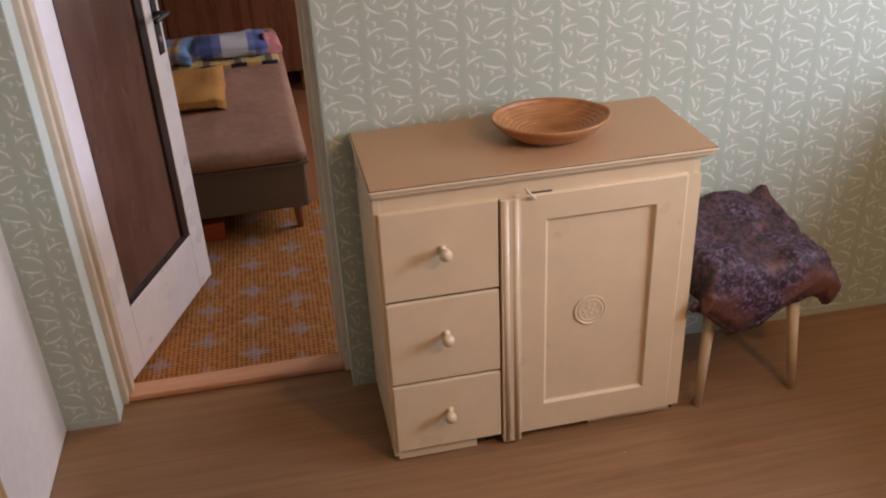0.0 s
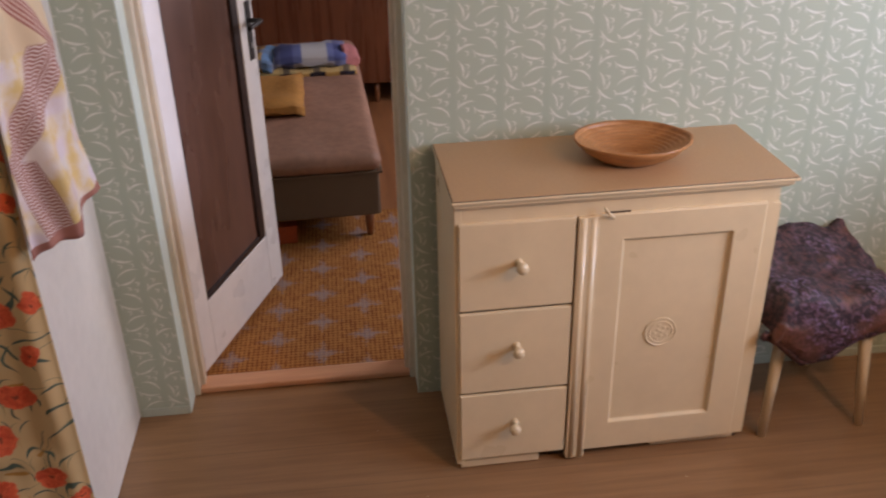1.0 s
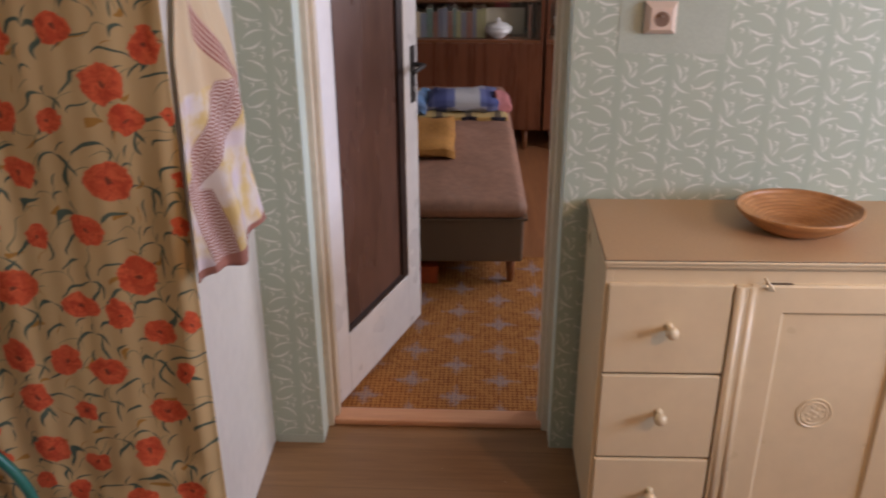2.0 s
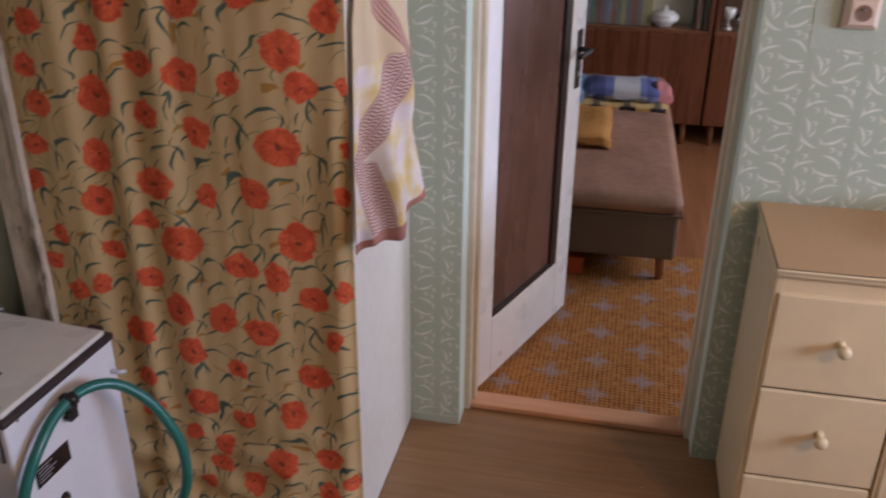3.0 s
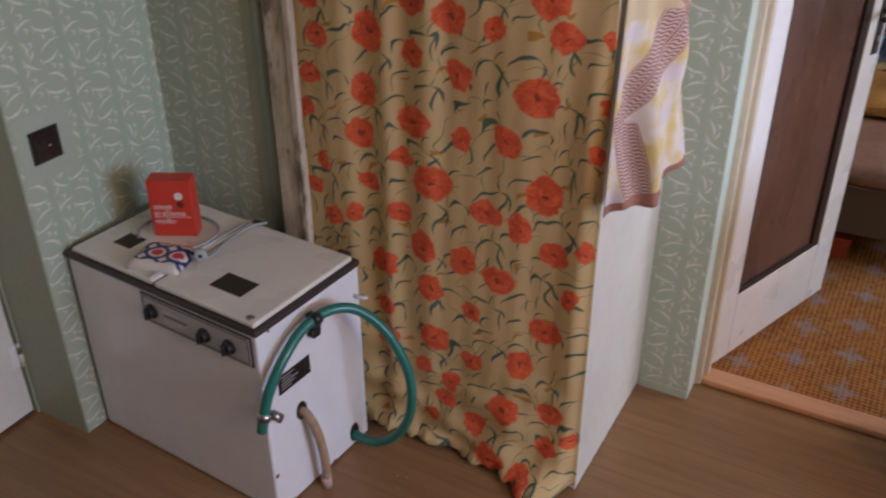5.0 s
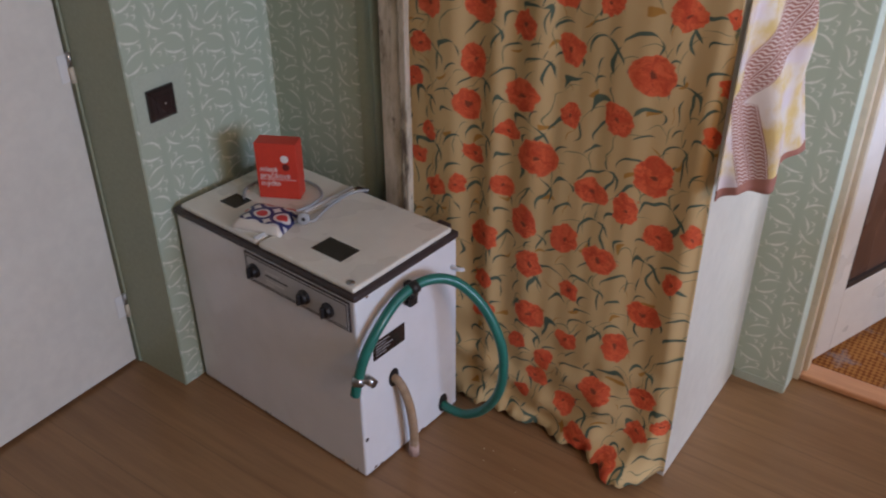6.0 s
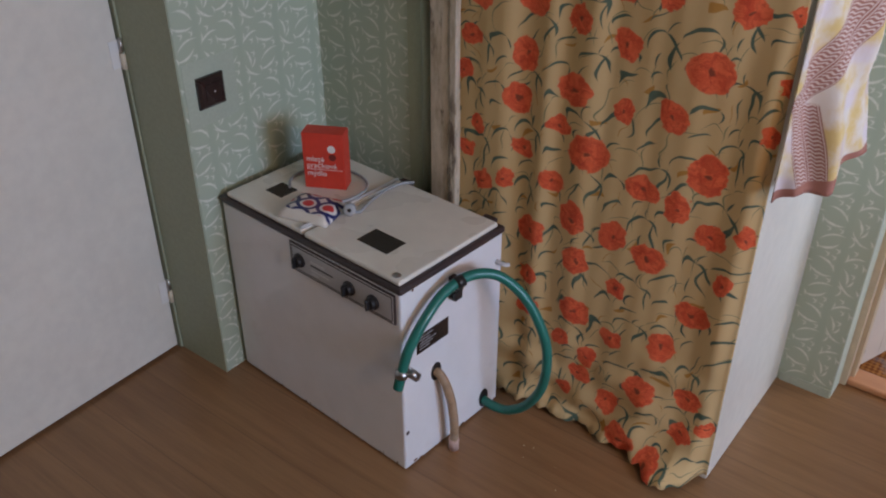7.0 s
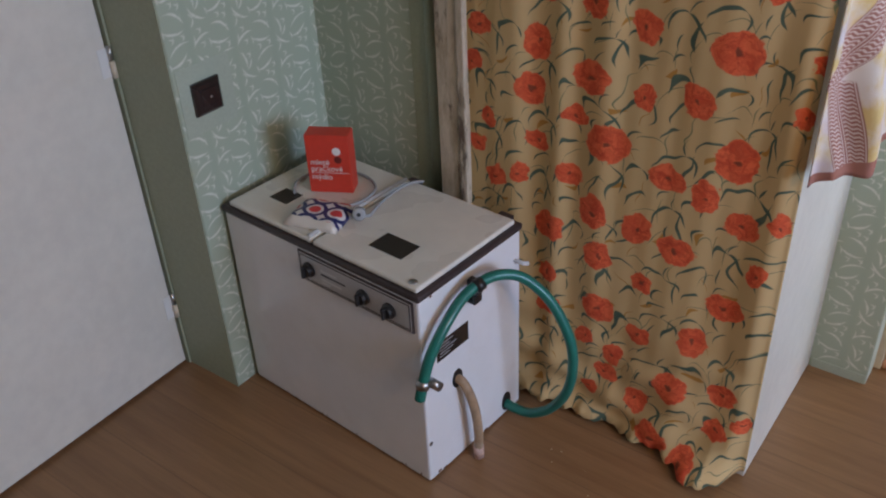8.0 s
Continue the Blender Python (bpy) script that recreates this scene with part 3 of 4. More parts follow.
rings4 = [loop4(0.700, 1.170, 0.034, 0.806, 1.628), loop4(0.700, 1.170, 0.034, 0.806, 1.609), loop4(0.704, 1.166, 0.038, 0.802, 1.605),
          loop4(0.782, 1.087, 0.127, 0.732, 1.605), loop4(0.785, 1.084, 0.130, 0.729, 1.6065), loop4(0.789, 1.080, 0.134, 0.725, 1.6145), loop4(0.793, 1.076, 0.138, 0.721, 1.616)]
for a, b in zip(rings4, rings4[1:]):
    for i in range(4):
        bm.faces.new((a[i], a[(i + 1) % 4], b[(i + 1) % 4], b[i]))
bm.faces.new(rings4[0])
# dark strips put the shade into the gaps between the drawers
for z0, z1 in ((0.541, 0.5465), (0.272, 0.2775)):
    part("joint", cbox(0.352, 0.654, 1.614, 1.63, z0, z1), CREAM_DARK, cab, "dark strip drawing the shade between the drawers")
dr = part("door", bm, CREAM, cab)
part("door_panel", cbox(0.793, 1.076, 1.6155, 1.624, 0.138, 0.721), CREAM, dr)
strip = part("edge_strip", cbox(0.661, 0.716, 1.602, 1.63, 0.012, 0.803, 0.003), CREAM, dr, "fluted cream strip on the door edge")
for x in (0.6755, 0.7025):
    part("flute", tube([(x - X, 1.6118 - Y, 0.014), (x - X, 1.6120 - Y, 0.80)], 0.0128, 18, 1), CREAM, strip, "", True)
ring = bmesh.new()
m = pose(0.917 - X, 1.6153 - Y, 0.424, 90, 0, 0)
lathe([(0.047, 0), (0.047, 0.0022), (0.043, 0.0030), (0.041, 0.0012), (0.036, 0.0012), (0.035, 0.0024), (0.032, 0.0024), (0.031, 0.0010), (0.001, 0.0010)], 40, m=m, bm=ring)
for k in range(9):
    a = k * 2.39996
    r = 0.0035 + 0.0062 * k ** 0.62
    lathe([(0.0062, 0.0008), (0.0048, 0.0016), (0.001, 0.0020)], 8, m=m @ Matrix.Translation((r * math.cos(a), r * math.sin(a), 0)), bm=ring)
part("rosette", ring, CREAM, dr, "round pressed cream rosette")
catch = part("catch", tube([(0.725 - X, 1.6 - Y, 0.83), (0.737 - X, 1.592 - Y, 0.815), (0.752 - X, 1.598 - Y, 0.798)], 0.0035, 8, 4), CREAM, cab, "small painted turn catch", True)
for x in (0.36, 0.62, 1.16):
    part("skid", cbox(x, x + 0.045, 1.64, 1.96, 0.0, 0.03), CREAM_DARK, cab)
part("door_gap", cbox(0.735, 0.80, 1.6105, 1.6175, 0.8065, 0.8085), CREAM_DARK, cab, "short thin dark strip over the door")
part("plinth", cbox(0.352, 0.585, 1.618, 1.63, 0.004, 0.036, 0.002), CREAM, cab)
part("plinth", cbox(0.93, 1.19, 1.63, 1.645, 0.004, 0.046, 0.002), CREAM, cab)

# ---- bowl on the cabinet ----
BOWL = boards("honey_basket_wood", (0.30, 0.115, 0.032), (0.52, 0.24, 0.085), 0, 0.38, 2.0)
prof = [(0.001, 0.0), (0.070, 0.0), (0.092, 0.005), (0.128, 0.027), (0.150, 0.049), (0.157, 0.057), (0.157, 0.062), (0.151, 0.062)]
for k in range(10):
    r = 0.147 - k * 0.0112
    z = 0.010 + 0.046 * max(0, (r - 0.04) / 0.107) ** 1.5
    prof += [(r, z), (r - 0.0015, z - 0.0062), (r - 0.0082, z - 0.0062)]
prof += [(0.02, 0.0038), (0.001, 0.0038)]
bowl = part("bowl", lathe(prof, 64, 1.0, 0.84), BOWL, None, "", True)
for v in bowl.data.vertices:
    a = math.atan2(v.co.y, v.co.x)
    f = 1 + 0.03 * max(0, math.cos(a)) ** 14
    v.co.x *= f
    v.co.z *= 1 + 0.08 * max(0, math.cos(a)) ** 40
bowl.matrix_world = pose(0.846, 1.795, 0.879, 0, 0, -6)
tagged(bowl, "shallow oval honey-brown wooden bowl with ridged inside", "bowl")

# ---- stool ----
stool = thing("stool", (1.435, 1.805, 0), "cream painted stool with splayed tapered legs", "stool", 2)
for sx, sy in ((-1, -1), (1, -1), (-1, 1), (1, 1)):
    foot, head = Vector((0.160 * sx, 0.162 * sy, 0.0)), Vector((0.125 * sx, 0.125 * sy, 0.44))
    part("leg", tube([foot, head], lambda t: 0.0125 + 0.009 * t, 10, 1), CREAM, stool, "", True)
part("seat", box(-0.165, 0.165, -0.165, 0.165, 0.44, 0.475, 0.012), CREAM, stool)
bm = box(-0.13, 0.13, -0.135, -0.115, 0.39, 0.44, 0.002)
part("apron", bm, CREAM, stool)

DAMASK = Nodes("damask")
p = DAMASK.place()
a = DAMASK.noise(p, 74.0, 5, 0.72)
b = DAMASK.noise(DAMASK.vec("ADD", p, (3, 1, 2)), 7.0, 3)
c = DAMASK.mix(DAMASK.ramp(a, 0.46, 0.56), (0.018, 0.008, 0.013), (0.105, 0.040, 0.040))
# violet flecks carry the blue daylight sheen as well as the plum pattern
c = DAMASK.mix(DAMASK.math("MULTIPLY", DAMASK.ramp(a, 0.5, 0.62), DAMASK.ramp(b, 0.42, 0.62)), c, (0.155, 0.108, 0.20))
c = DAMASK.mix(DAMASK.ramp(DAMASK.noise(DAMASK.vec("ADD", p, (7.3, 1.6, 2)), 6.0, 3), 0.54, 0.68, 0.0, 0.55), c, (0.19, 0.062, 0.024))
c = DAMASK.mix(DAMASK.ramp(DAMASK.math("ADD", DAMASK.split(p)[1], DAMASK.math("MULTIPLY", b, 0.05)), -0.185, -0.165, 0.6, 0.0), c, (0.17, 0.056, 0.022))
DAMASK.bump(DAMASK.math("ADD", a, DAMASK.math("MULTIPLY", DAMASK.noise(p, 22.0, 3), 1.6)), 0.6, 0.006)
DAMASK = DAMASK.done(c, 0.55, 0, 0.5)


def throw_sheet(u, v):
    """A throw laid over the stool, with uneven hanging edges."""
    x, y = (u - 0.5) * 0.52, (v - 0.56) * 0.66
    ex, ey = max(0, abs(x) - 0.168), max(0, abs(y) - 0.168)
    z = 0.487 + 0.016 * noise.noise((x * 9, y * 9, 0.4)) + 0.011 * noise.noise((x * 27, y * 20, 2.4)) + 0.045 * max(0, y + 0.02) / 0.2
    px, py = x, y
    if ex:
        px = math.copysign(0.172 + 0.42 * ex, x)
    if ey:
        py = math.copysign(0.172 + 0.32 * ey, y)
    z -= math.hypot(0.85 * ex, ey * (0.60 + 0.55 * math.exp(-((u - 0.42) / 0.20) ** 2) + 0.30 * u * u if y < 0 else 0.5))
    roll = max(0, ey - 0.085) if y < 0 else 0
    py += 0.5 * roll
    px -= 0.25 * roll
    z += 0.55 * max(0, ey - 0.13) if y < 0 else 0
    z -= 0.012 * abs(math.sin(9 * u + 2)) * min(1, ey * 14)
    px += 0.018 * noise.noise((x * 11, y * 11, 7)) + 0.012 * u * (1 - v)
    py += 0.012 * noise.noise((x * 11, y * 11, 3))
    z += 0.020 * noise.noise((x * 14, y * 14, 5)) * (1 if ex or ey else 0.45) + 0.007 * (1 - 2 * abs(noise.noise((x * 21 + y * 8, y * 15, 8.2))))
    return Vector((px, min(py, 0.2), z))


throw = part("throw", grid(throw_sheet, 56, 60), DAMASK, None, "", True)
throw.matrix_world = pose(1.443, 1.795, 0, 0, 0, 2)
m = throw.modifiers.new("thickness", "SOLIDIFY")
m.thickness, m.offset = 0.006, 1
hem_line = [throw_sheet(k / 14, 0.0) for k in range(15)]
part("rolled_hem", tube([(q.x, q.y + 0.004, q.z + 0.002) for q in hem_line], lambda t: 0.008 + 0.010 * math.exp(-((t - 0.4) / 0.25) ** 2), 10, 1), DAMASK, throw, "", True)
tagged(throw, "dark plum and rust patterned throw draped over the stool", "cloth")

# ---- wall socket and switch ----
IVORY = plain("ivory_plastic", (0.66, 0.50, 0.38), 0.35, 50, 0.03, 0.02)
SOCKET_WELL = plain("brown_socket_plastic", (0.20, 0.12, 0.08), 0.4, 50, 0.1, 0.02)
sock = thing("wall_socket", (0.484, 2.0, 1.382), "ivory plastic wall socket on a plain paper patch", "socket")
bm = bmesh.new()
v0 = [bm.verts.new((sx * 0.041, -0.0016, sz * 0.041)) for sx, sz in ((-1, -1), (1, -1), (1, 1), (-1, 1))]
v1 = [bm.verts.new((sx * 0.041, -0.012, sz * 0.041)) for sx, sz in ((-1, -1), (1, -1), (1, 1), (-1, 1))]
v2 = [bm.verts.new((sx * 0.027, -0.030, sz * 0.027)) for sx, sz in ((-1, -1), (1, -1), (1, 1), (-1, 1))]
for a, b in ((v0, v1), (v1, v2)):
    for i in range(4):
        bm.faces.new((a[i], a[(i + 1) % 4], b[(i + 1) % 4], b[i]))
bm.faces.new(v0)
bm.faces.new(v2)
part("cover", bm, IVORY, sock)
part("well", lathe([(0.0195, 0), (0.0195, 0.0012), (0.017, 0.0012), (0.015, 0.0006), (0.001, 0.0006)], 28, m=pose(0, -0.030, 0, 90, 0, 0)), SOCKET_WELL, sock, "brown round well")
part("pin", tube([(0, -0.030, 0.009), (0, -0.038, 0.009)], 0.0025, 8, 1), STEEL, sock)

switch = thing("wall_switch", (-2.0, 1.073, 0.907), "dark brown bakelite wall switch on plain paper", "switch")
bm = bmesh.new()
s0 = [bm.verts.new((0.0016, sy * 0.043, sz * 0.043)) for sy, sz in ((-1, -1), (1, -1), (1, 1), (-1, 1))]
s1 = [bm.verts.new((0.010, sy * 0.043, sz * 0.043)) for sy, sz in ((-1, -1), (1, -1), (1, 1), (-1, 1))]
s2 = [bm.verts.new((0.016, sy * 0.036, sz * 0.036)) for sy, sz in ((-1, -1), (1, -1), (1, 1), (-1, 1))]
for a, b in ((s0, s1), (s1, s2)):
    for i in range(4):
        bm.faces.new((a[i], a[(i + 1) % 4], b[(i + 1) % 4], b[i]))
bm.faces.new(s0)
bm.faces.new(s2)
part("cover", bm, BROWN_PLASTIC, switch)
part("rocker", box(0.016, 0.0185, -0.024, 0.024, -0.024, 0.024, 0.0015), BROWN_PLASTIC, switch)
part("lamp_dot", lathe([(0.003, 0), (0.001, 0.0012)], 10, m=pose(0.0185, 0.004, 0.0, 0, 90, 0)), STEEL, switch)

# ---- washing machine ----
GREYTRIM = plain("brushed_grey_fascia", (0.46, 0.46, 0.47), 0.35, 150, 0.06, 0.03)
RIM = plain("dark_rubber_rim", (0.045, 0.03, 0.03), 0.45, 60, 0.12, 0.08)
GREEN = plain("green_rubber_hose", (0.012, 0.155, 0.118), 0.32, 40, 0.08, 0.05)
TAN = plain("tan_rubber_hose", (0.36, 0.24, 0.145), 0.5, 60, 0.15, 0.15, stain=(0.6, 0.55, 0.48), stained=0.4)
CHROME = plain("worn_chrome", (0.46, 0.46, 0.47), 0.34, 50, 0.06, 0.03, metal=1.0)
PALE = plain("pale_plastic", (0.62, 0.62, 0.62), 0.4, 40, 0.04, 0.02)
HOSE_END = plain("pale_pink_rubber", (0.56, 0.38, 0.32), 0.6, 60, 0.1, 0.1)
CABLE = plain("grey_cable_rubber", (0.36, 0.37, 0.38), 0.45, 60, 0.08, 0.05)
wm = thing("washing_machine", (-1.293, 1.0, 0), "white enamel twin-tub washing machine with two lids", "washing machine", -4)
W, D, HT = 0.695, 0.392, 0.586
part("body", box(-W, 0, 0, D, 0.006, HT, 0.006), ENAMEL, wm)
part("rim", box(-W - 0.005, 0.005, -0.005, D + 0.005, HT, 0.605, 0.006), RIM, wm, "dark rubber rim round the top")
part("base", box(-W + 0.02, -0.02, 0.02, D - 0.02, 0, 0.006), RIM, wm)
right = part("lid", box(-0.349, -0.006, 0.004, D - 0.014, 0.605, 0.620, 0.006, seg=3), LID, wm, "cream enamel lid")
left = part("lid", box(-W + 0.018, -0.357, 0.006, D - 0.014, 0.605, 0.620, 0.006, seg=3), LID, wm, "cream enamel lid")
part("name_plate", box(-0.222, -0.115, 0.072, 0.142, 0.620, 0.6208), BROWN_PLASTIC, right, "dark plate without readable writing")
part("name_plate", box(-0.602, -0.535, 0.085, 0.145, 0.620, 0.6208), BROWN_PLASTIC, left, "dark plate without readable writing")
part("rivet", lathe([(0.011, 0), (0.010, 0.002), (0.001, 0.0025)], 14, m=pose(-0.032, 0.022, 0.620)), CHROME, right, "", True)
part("lid_bar", tube([(-0.368, 0.012, 0.622), (-0.368, D - 0.02, 0.622)], 0.0055, 10, 1), PALE, left, "pale raised bar along the lid edge", True)
for x in (-0.352, -0.045, -W + 0.05):
    part("lid_hinge", box(x - 0.02, x + 0.02, D - 0.016, D + 0.008, 0.600, 0.616, 0.003), RIM, wm, "dark lid hinge")
fascia = part("control_panel", box(-0.402, -0.016, -0.004, 0.001, 0.492, 0.580, 0.001), RIM, wm, "control strip with a dark frame")
part("fascia_line", box(-0.397, -0.021, -0.0048, -0.004, 0.497, 0.575), PALE, fascia, "pale line round the plate")
part("fascia_edge", box(-0.395, -0.023, -0.0052, -0.0048, 0.499, 0.573), RIM, fascia)
part("fascia", box(-0.391, -0.027, -0.0058, -0.0052, 0.503, 0.569), GREYTRIM, fascia, "brushed grey plate")
for x, z in ((-0.362, 0.535), (-0.173, 0.533), (-0.088, 0.531)):
    m = pose(x, -0.0055, z, 90, 0, 0)
    kb = part("dial", lathe([(0.0205, 0), (0.0205, 0.006), (0.0165, 0.009), (0.0155, 0.017), (0.001, 0.018)], 22, m=m), BLACK, fascia, "black dial")
    part("dial_grip", box(x - 0.0035, x + 0.0035, -0.033, -0.02, z - 0.015, z + 0.015, 0.002), BLACK, kb)
for k, (w, z) in enumerate(((0.055, 0.548), (0.085, 0.537), (0.07, 0.522), (0.03, 0.512))):
    part("marking", box(-0.32, -0.32 + w, -0.0062, -0.0058, z - 0.0025, z + 0.0025), PALE if k != 1 else BLACK, fascia)
part("side_plate", box(0, 0.0015, 0.052, 0.172, 0.375, 0.432, 0.0005), BROWN_PLASTIC, wm, "dark rating plate without readable writing")
bar = bmesh.new()
for k in range(5):
    box(0.0015, 0.0018, 0.062, 0.10 + 0.012 * (k % 3), 0.386 + 0.009 * k, 0.388 + 0.009 * k, bm=bar)
part("plate_lines", bar, GREYTRIM, wm)
hook = part("hose_clip", box(0.0, 0.034, 0.172, 0.194, 0.520, 0.556, 0.003), BLACK, wm, "black hose clip")
part("clip_neck", box(0.004, 0.012, 0.177, 0.187, 0.500, 0.524, 0.002), BLACK, hook)
clip_low = box(0.0, 0.026, 0.170, 0.200, 0.488, 0.496, 0.003)
box(0.018, 0.026, 0.170, 0.200, 0.494, 0.514, 0.003, bm=clip_low)
part("clip_foot", clip_low, BLACK, hook)
part("peg", tube([(0.0, 0.368, 0.505), (0.018, 0.368, 0.505), (0.026, 0.372, 0.503), (0.028, 0.385, 0.497)], 0.006, 8, 4), PALE, wm, "white plastic peg", True)
# flat black discs stand in for the darkness inside the two hose holes
part("outlet_dark", lathe([(0.020, 0), (0.020, 0.001), (0.001, 0.001)], 20, 1.45, 1.0, m=pose(0.0, 0.124, 0.278, 0, 90, 0)), BLACK, wm, "black disc drawing the dark of the hose outlet hole")
part("inlet_dark", lathe([(0.020, 0), (0.020, 0.001), (0.001, 0.001)], 20, 1.6, 1.0, m=pose(0.0, 0.328, 0.050, 0, 90, 0)), BLACK, wm, "black disc drawing the dark of the hose inlet hole")
part("outlet_hose", tube([(-0.02, 0.124, 0.278), (0.018, 0.126, 0.268), (0.042, 0.135, 0.20), (0.046, 0.146, 0.10), (0.040, 0.152, 0.006)], 0.0125, 12, 8), TAN, wm, "short tan rubber drain hose", True)
part("hose_end", tube([(0.0415, 0.1505, 0.045), (0.040, 0.152, 0.003)], 0.0142, 12, 1), HOSE_END, wm, "pale pink rubber hose end", True)
part("chip", lathe([(0.007, 0), (0.001, 0.0006)], 8, m=pose(0.0, 0.012, 0.135, 0, 90, 0)), RIM, wm)

RUST = plain("rust_chip", (0.13, 0.055, 0.03), 0.8, 60, 0.2, 0.2)
random.seed(12)
for k in range(16):
    if k < 8:
        y, z, r = random.uniform(0.01, D - 0.01), random.choice((0.579, 0.010, 0.016)) + random.uniform(-0.003, 0.003), random.uniform(0.002, 0.005)
        m = pose(0.0002, y, z, 0, 90, 0)
    else:
        x, z, r = random.uniform(-W + 0.02, -0.01), random.choice((0.009, 0.012, 0.016)), random.uniform(0.002, 0.004)
        m = pose(x, -0.0002, z, 90, 0, 0)
    part("paint_chip", lathe([(r, 0), (r * 0.7, 0.0004)], 7, 1.0, random.uniform(0.8, 2.4), m=m), RUST, wm)

# loop of hose, in the machine's own frame
back = (pose(-1.293, 1.0, 0, 0, 0, -4)).inverted()
loop = [(-1.268, 0.952, 0.345), (-1.264, 0.962, 0.385), (-1.258, 0.985, 0.45), (-1.25, 1.04, 0.515), (-1.245, 1.115, 0.557), (-1.222, 1.195, 0.572), (-1.178, 1.255, 0.552), (-1.116, 1.288, 0.485),
        (-1.066, 1.30, 0.385), (-1.055, 1.305, 0.29), (-1.075, 1.315, 0.19), (-1.125, 1.325, 0.10), (-1.185, 1.325, 0.050), (-1.24, 1.325, 0.040), (-1.285, 1.33, 0.042)]
loop = [back @ Vector(p) for p in loop]
hose = part("green_hose", tube(loop, 0.0135, 14, 10), GREEN, wm, "glossy green rubber hose bent in a loop", True)
end = loop[1]
mid, way = (loop[4] + loop[5]) / 2, (loop[5] - loop[4]).normalized()
part("clip_band", tube([mid - 0.011 * way + Vector((0, 0, 0.003)), mid + 0.011 * way + Vector((0, 0, 0.003))], 0.0168, 14, 1), BLACK, hook, "", True)
part("clamp", tube([end + Vector((0, -0.002, -0.008)), end + Vector((0, 0.003, 0.012))], 0.0168, 14, 1), CHROME, hose, "metal hose clamp", True)
part("clamp_screw", tube([end + Vector((0.012, 0.014, 0.006)), end + Vector((0.026, 0.030, -0.014))], 0.0125, 12, 1), CHROME, hose, "", True)

# ---- things on the washing machine ----
RED = plain("red_card", (0.66, 0.055, 0.03), 0.5, 60, 0.05, 0.05)
INK_WHITE = plain("white_print", (0.80, 0.76, 0.72), 0.6, 40, 0.03, 0)
INK_DARK = plain("dark_red_print", (0.16, 0.02, 0.015), 0.6, 40, 0.03, 0)
soap = thing("soap_box", (-1.812, 1.208, 0.6205), "red cardboard box of ground washing soap with white lettering", "box", 27)
part("carton", box(0, 0.118, 0, 0.054, 0, 0.166, 0.002), RED, soap)
part("flap", box(0.001, 0.117, 0.001, 0.053, 0.166, 0.1675), RED, soap)
for k, (text, z) in enumerate((("mlet\u00e9", 0.083), ("pra\u010dkov\u00e9", 0.064), ("m\u00fddlo", 0.040))):
    words("lettering", text, 0.0225, Matrix.Translation((0.010, -0.0008, z)) @ pose(0, 0, 0, 90, 0, 0), INK_WHITE, soap, "white printed word")
part("print_line", box(0.010, 0.112, -0.0008, 0, 0.0585, 0.0598), INK_WHITE, soap)
part("bubble", lathe([(0.0115, 0), (0.001, 0.0004)], 24, m=pose(0.083, -0.0002, 0.122, 90, 0, 0)), INK_WHITE, soap, "white printed disc")
part("bubble", lathe([(0.0105, 0), (0.001, 0.0004)], 24, m=pose(0.085, -0.0002, 0.098, 90, 0, 0)), INK_DARK, soap, "dark red printed disc")

n = Nodes("printed_bag")
p = n.place()
s = n.split(p)
cell = n.math("FRACT", n.math("DIVIDE", n.math("ADD", s[0], 1.0), 0.060))
cel2 = n.math("FRACT", n.math("DIVIDE", n.math("ADD", s[1], 1.02), 0.055))
d = n.vec("DISTANCE", n.xyz(cell, cel2), (0.5, 0.5, 0))
c = n.mix(n.ramp(d, 0.24, 0.28), (0.60, 0.05, 0.05), (0.68, 0.63, 0.60))
c = n.mix(n.ramp(n.math("ABSOLUTE", n.math("SUBTRACT", d, 0.47)), 0.07, 0.10, 1.0, 0.0), c, (0.02, 0.025, 0.12))
side = n.ramp(n.math("ADD", s[1], n.math("MULTIPLY", n.noise(p, 20, 2), 0.01)), -0.040, -0.037)
c = n.mix(side, (0.72, 0.66, 0.58), c)
n.bump(n.noise(p, 60, 4), 0.4, 0.004)
BAG = n.done(c, 0.3)
bag = box(-0.074, 0.074, -0.058, 0.058, 0, 0.027)
bmesh.ops.subdivide_edges(bag, edges=bag.edges[:], cuts=9, use_grid_fill=True)
for v in bag.verts:
    e = max(abs(v.co.x) / 0.072, abs(v.co.y) / 0.056)
    v.co.z *= (1 - 0.55 * e ** 9) * (1 + 0.16 * noise.noise(v.co * 28))
    v.co.x *= 1 + 0.05 * noise.noise((v.co.y * 30, 1, 2))
    v.co.y *= 1 + 0.05 * noise.noise((v.co.x * 30, 5, 2))
bag = part("soap_bag", bag, BAG, None, "", True)
bag.matrix_world = pose(-1.695, 1.118, 0.6210, 0, 0, 14)
tagged(bag, "crumpled white paper bag with red and blue circles", "bag")

cable = thing("power_cable", (-1.70, 1.25, 0.6215), "grey power cable coiled round the soap box", "cable")
pts = []
for k in range(15):
    a = math.radians(-75 + 305 * k / 14)
    pts.append((-0.062 + 0.118 * math.cos(a), -0.002 + 0.098 * math.sin(a), 0.0042 + 0.030 * max(0, math.sin(a * 1.0 + 1.3)) ** 2 * (0.3 if a < 0.5 else 0.15)))
pts = [(0.112, -0.062, 0.006), (0.080, -0.082, 0.005)] + pts
part("cord", tube(pts, 0.0040, 8, 5), CABLE, cable, "", True)
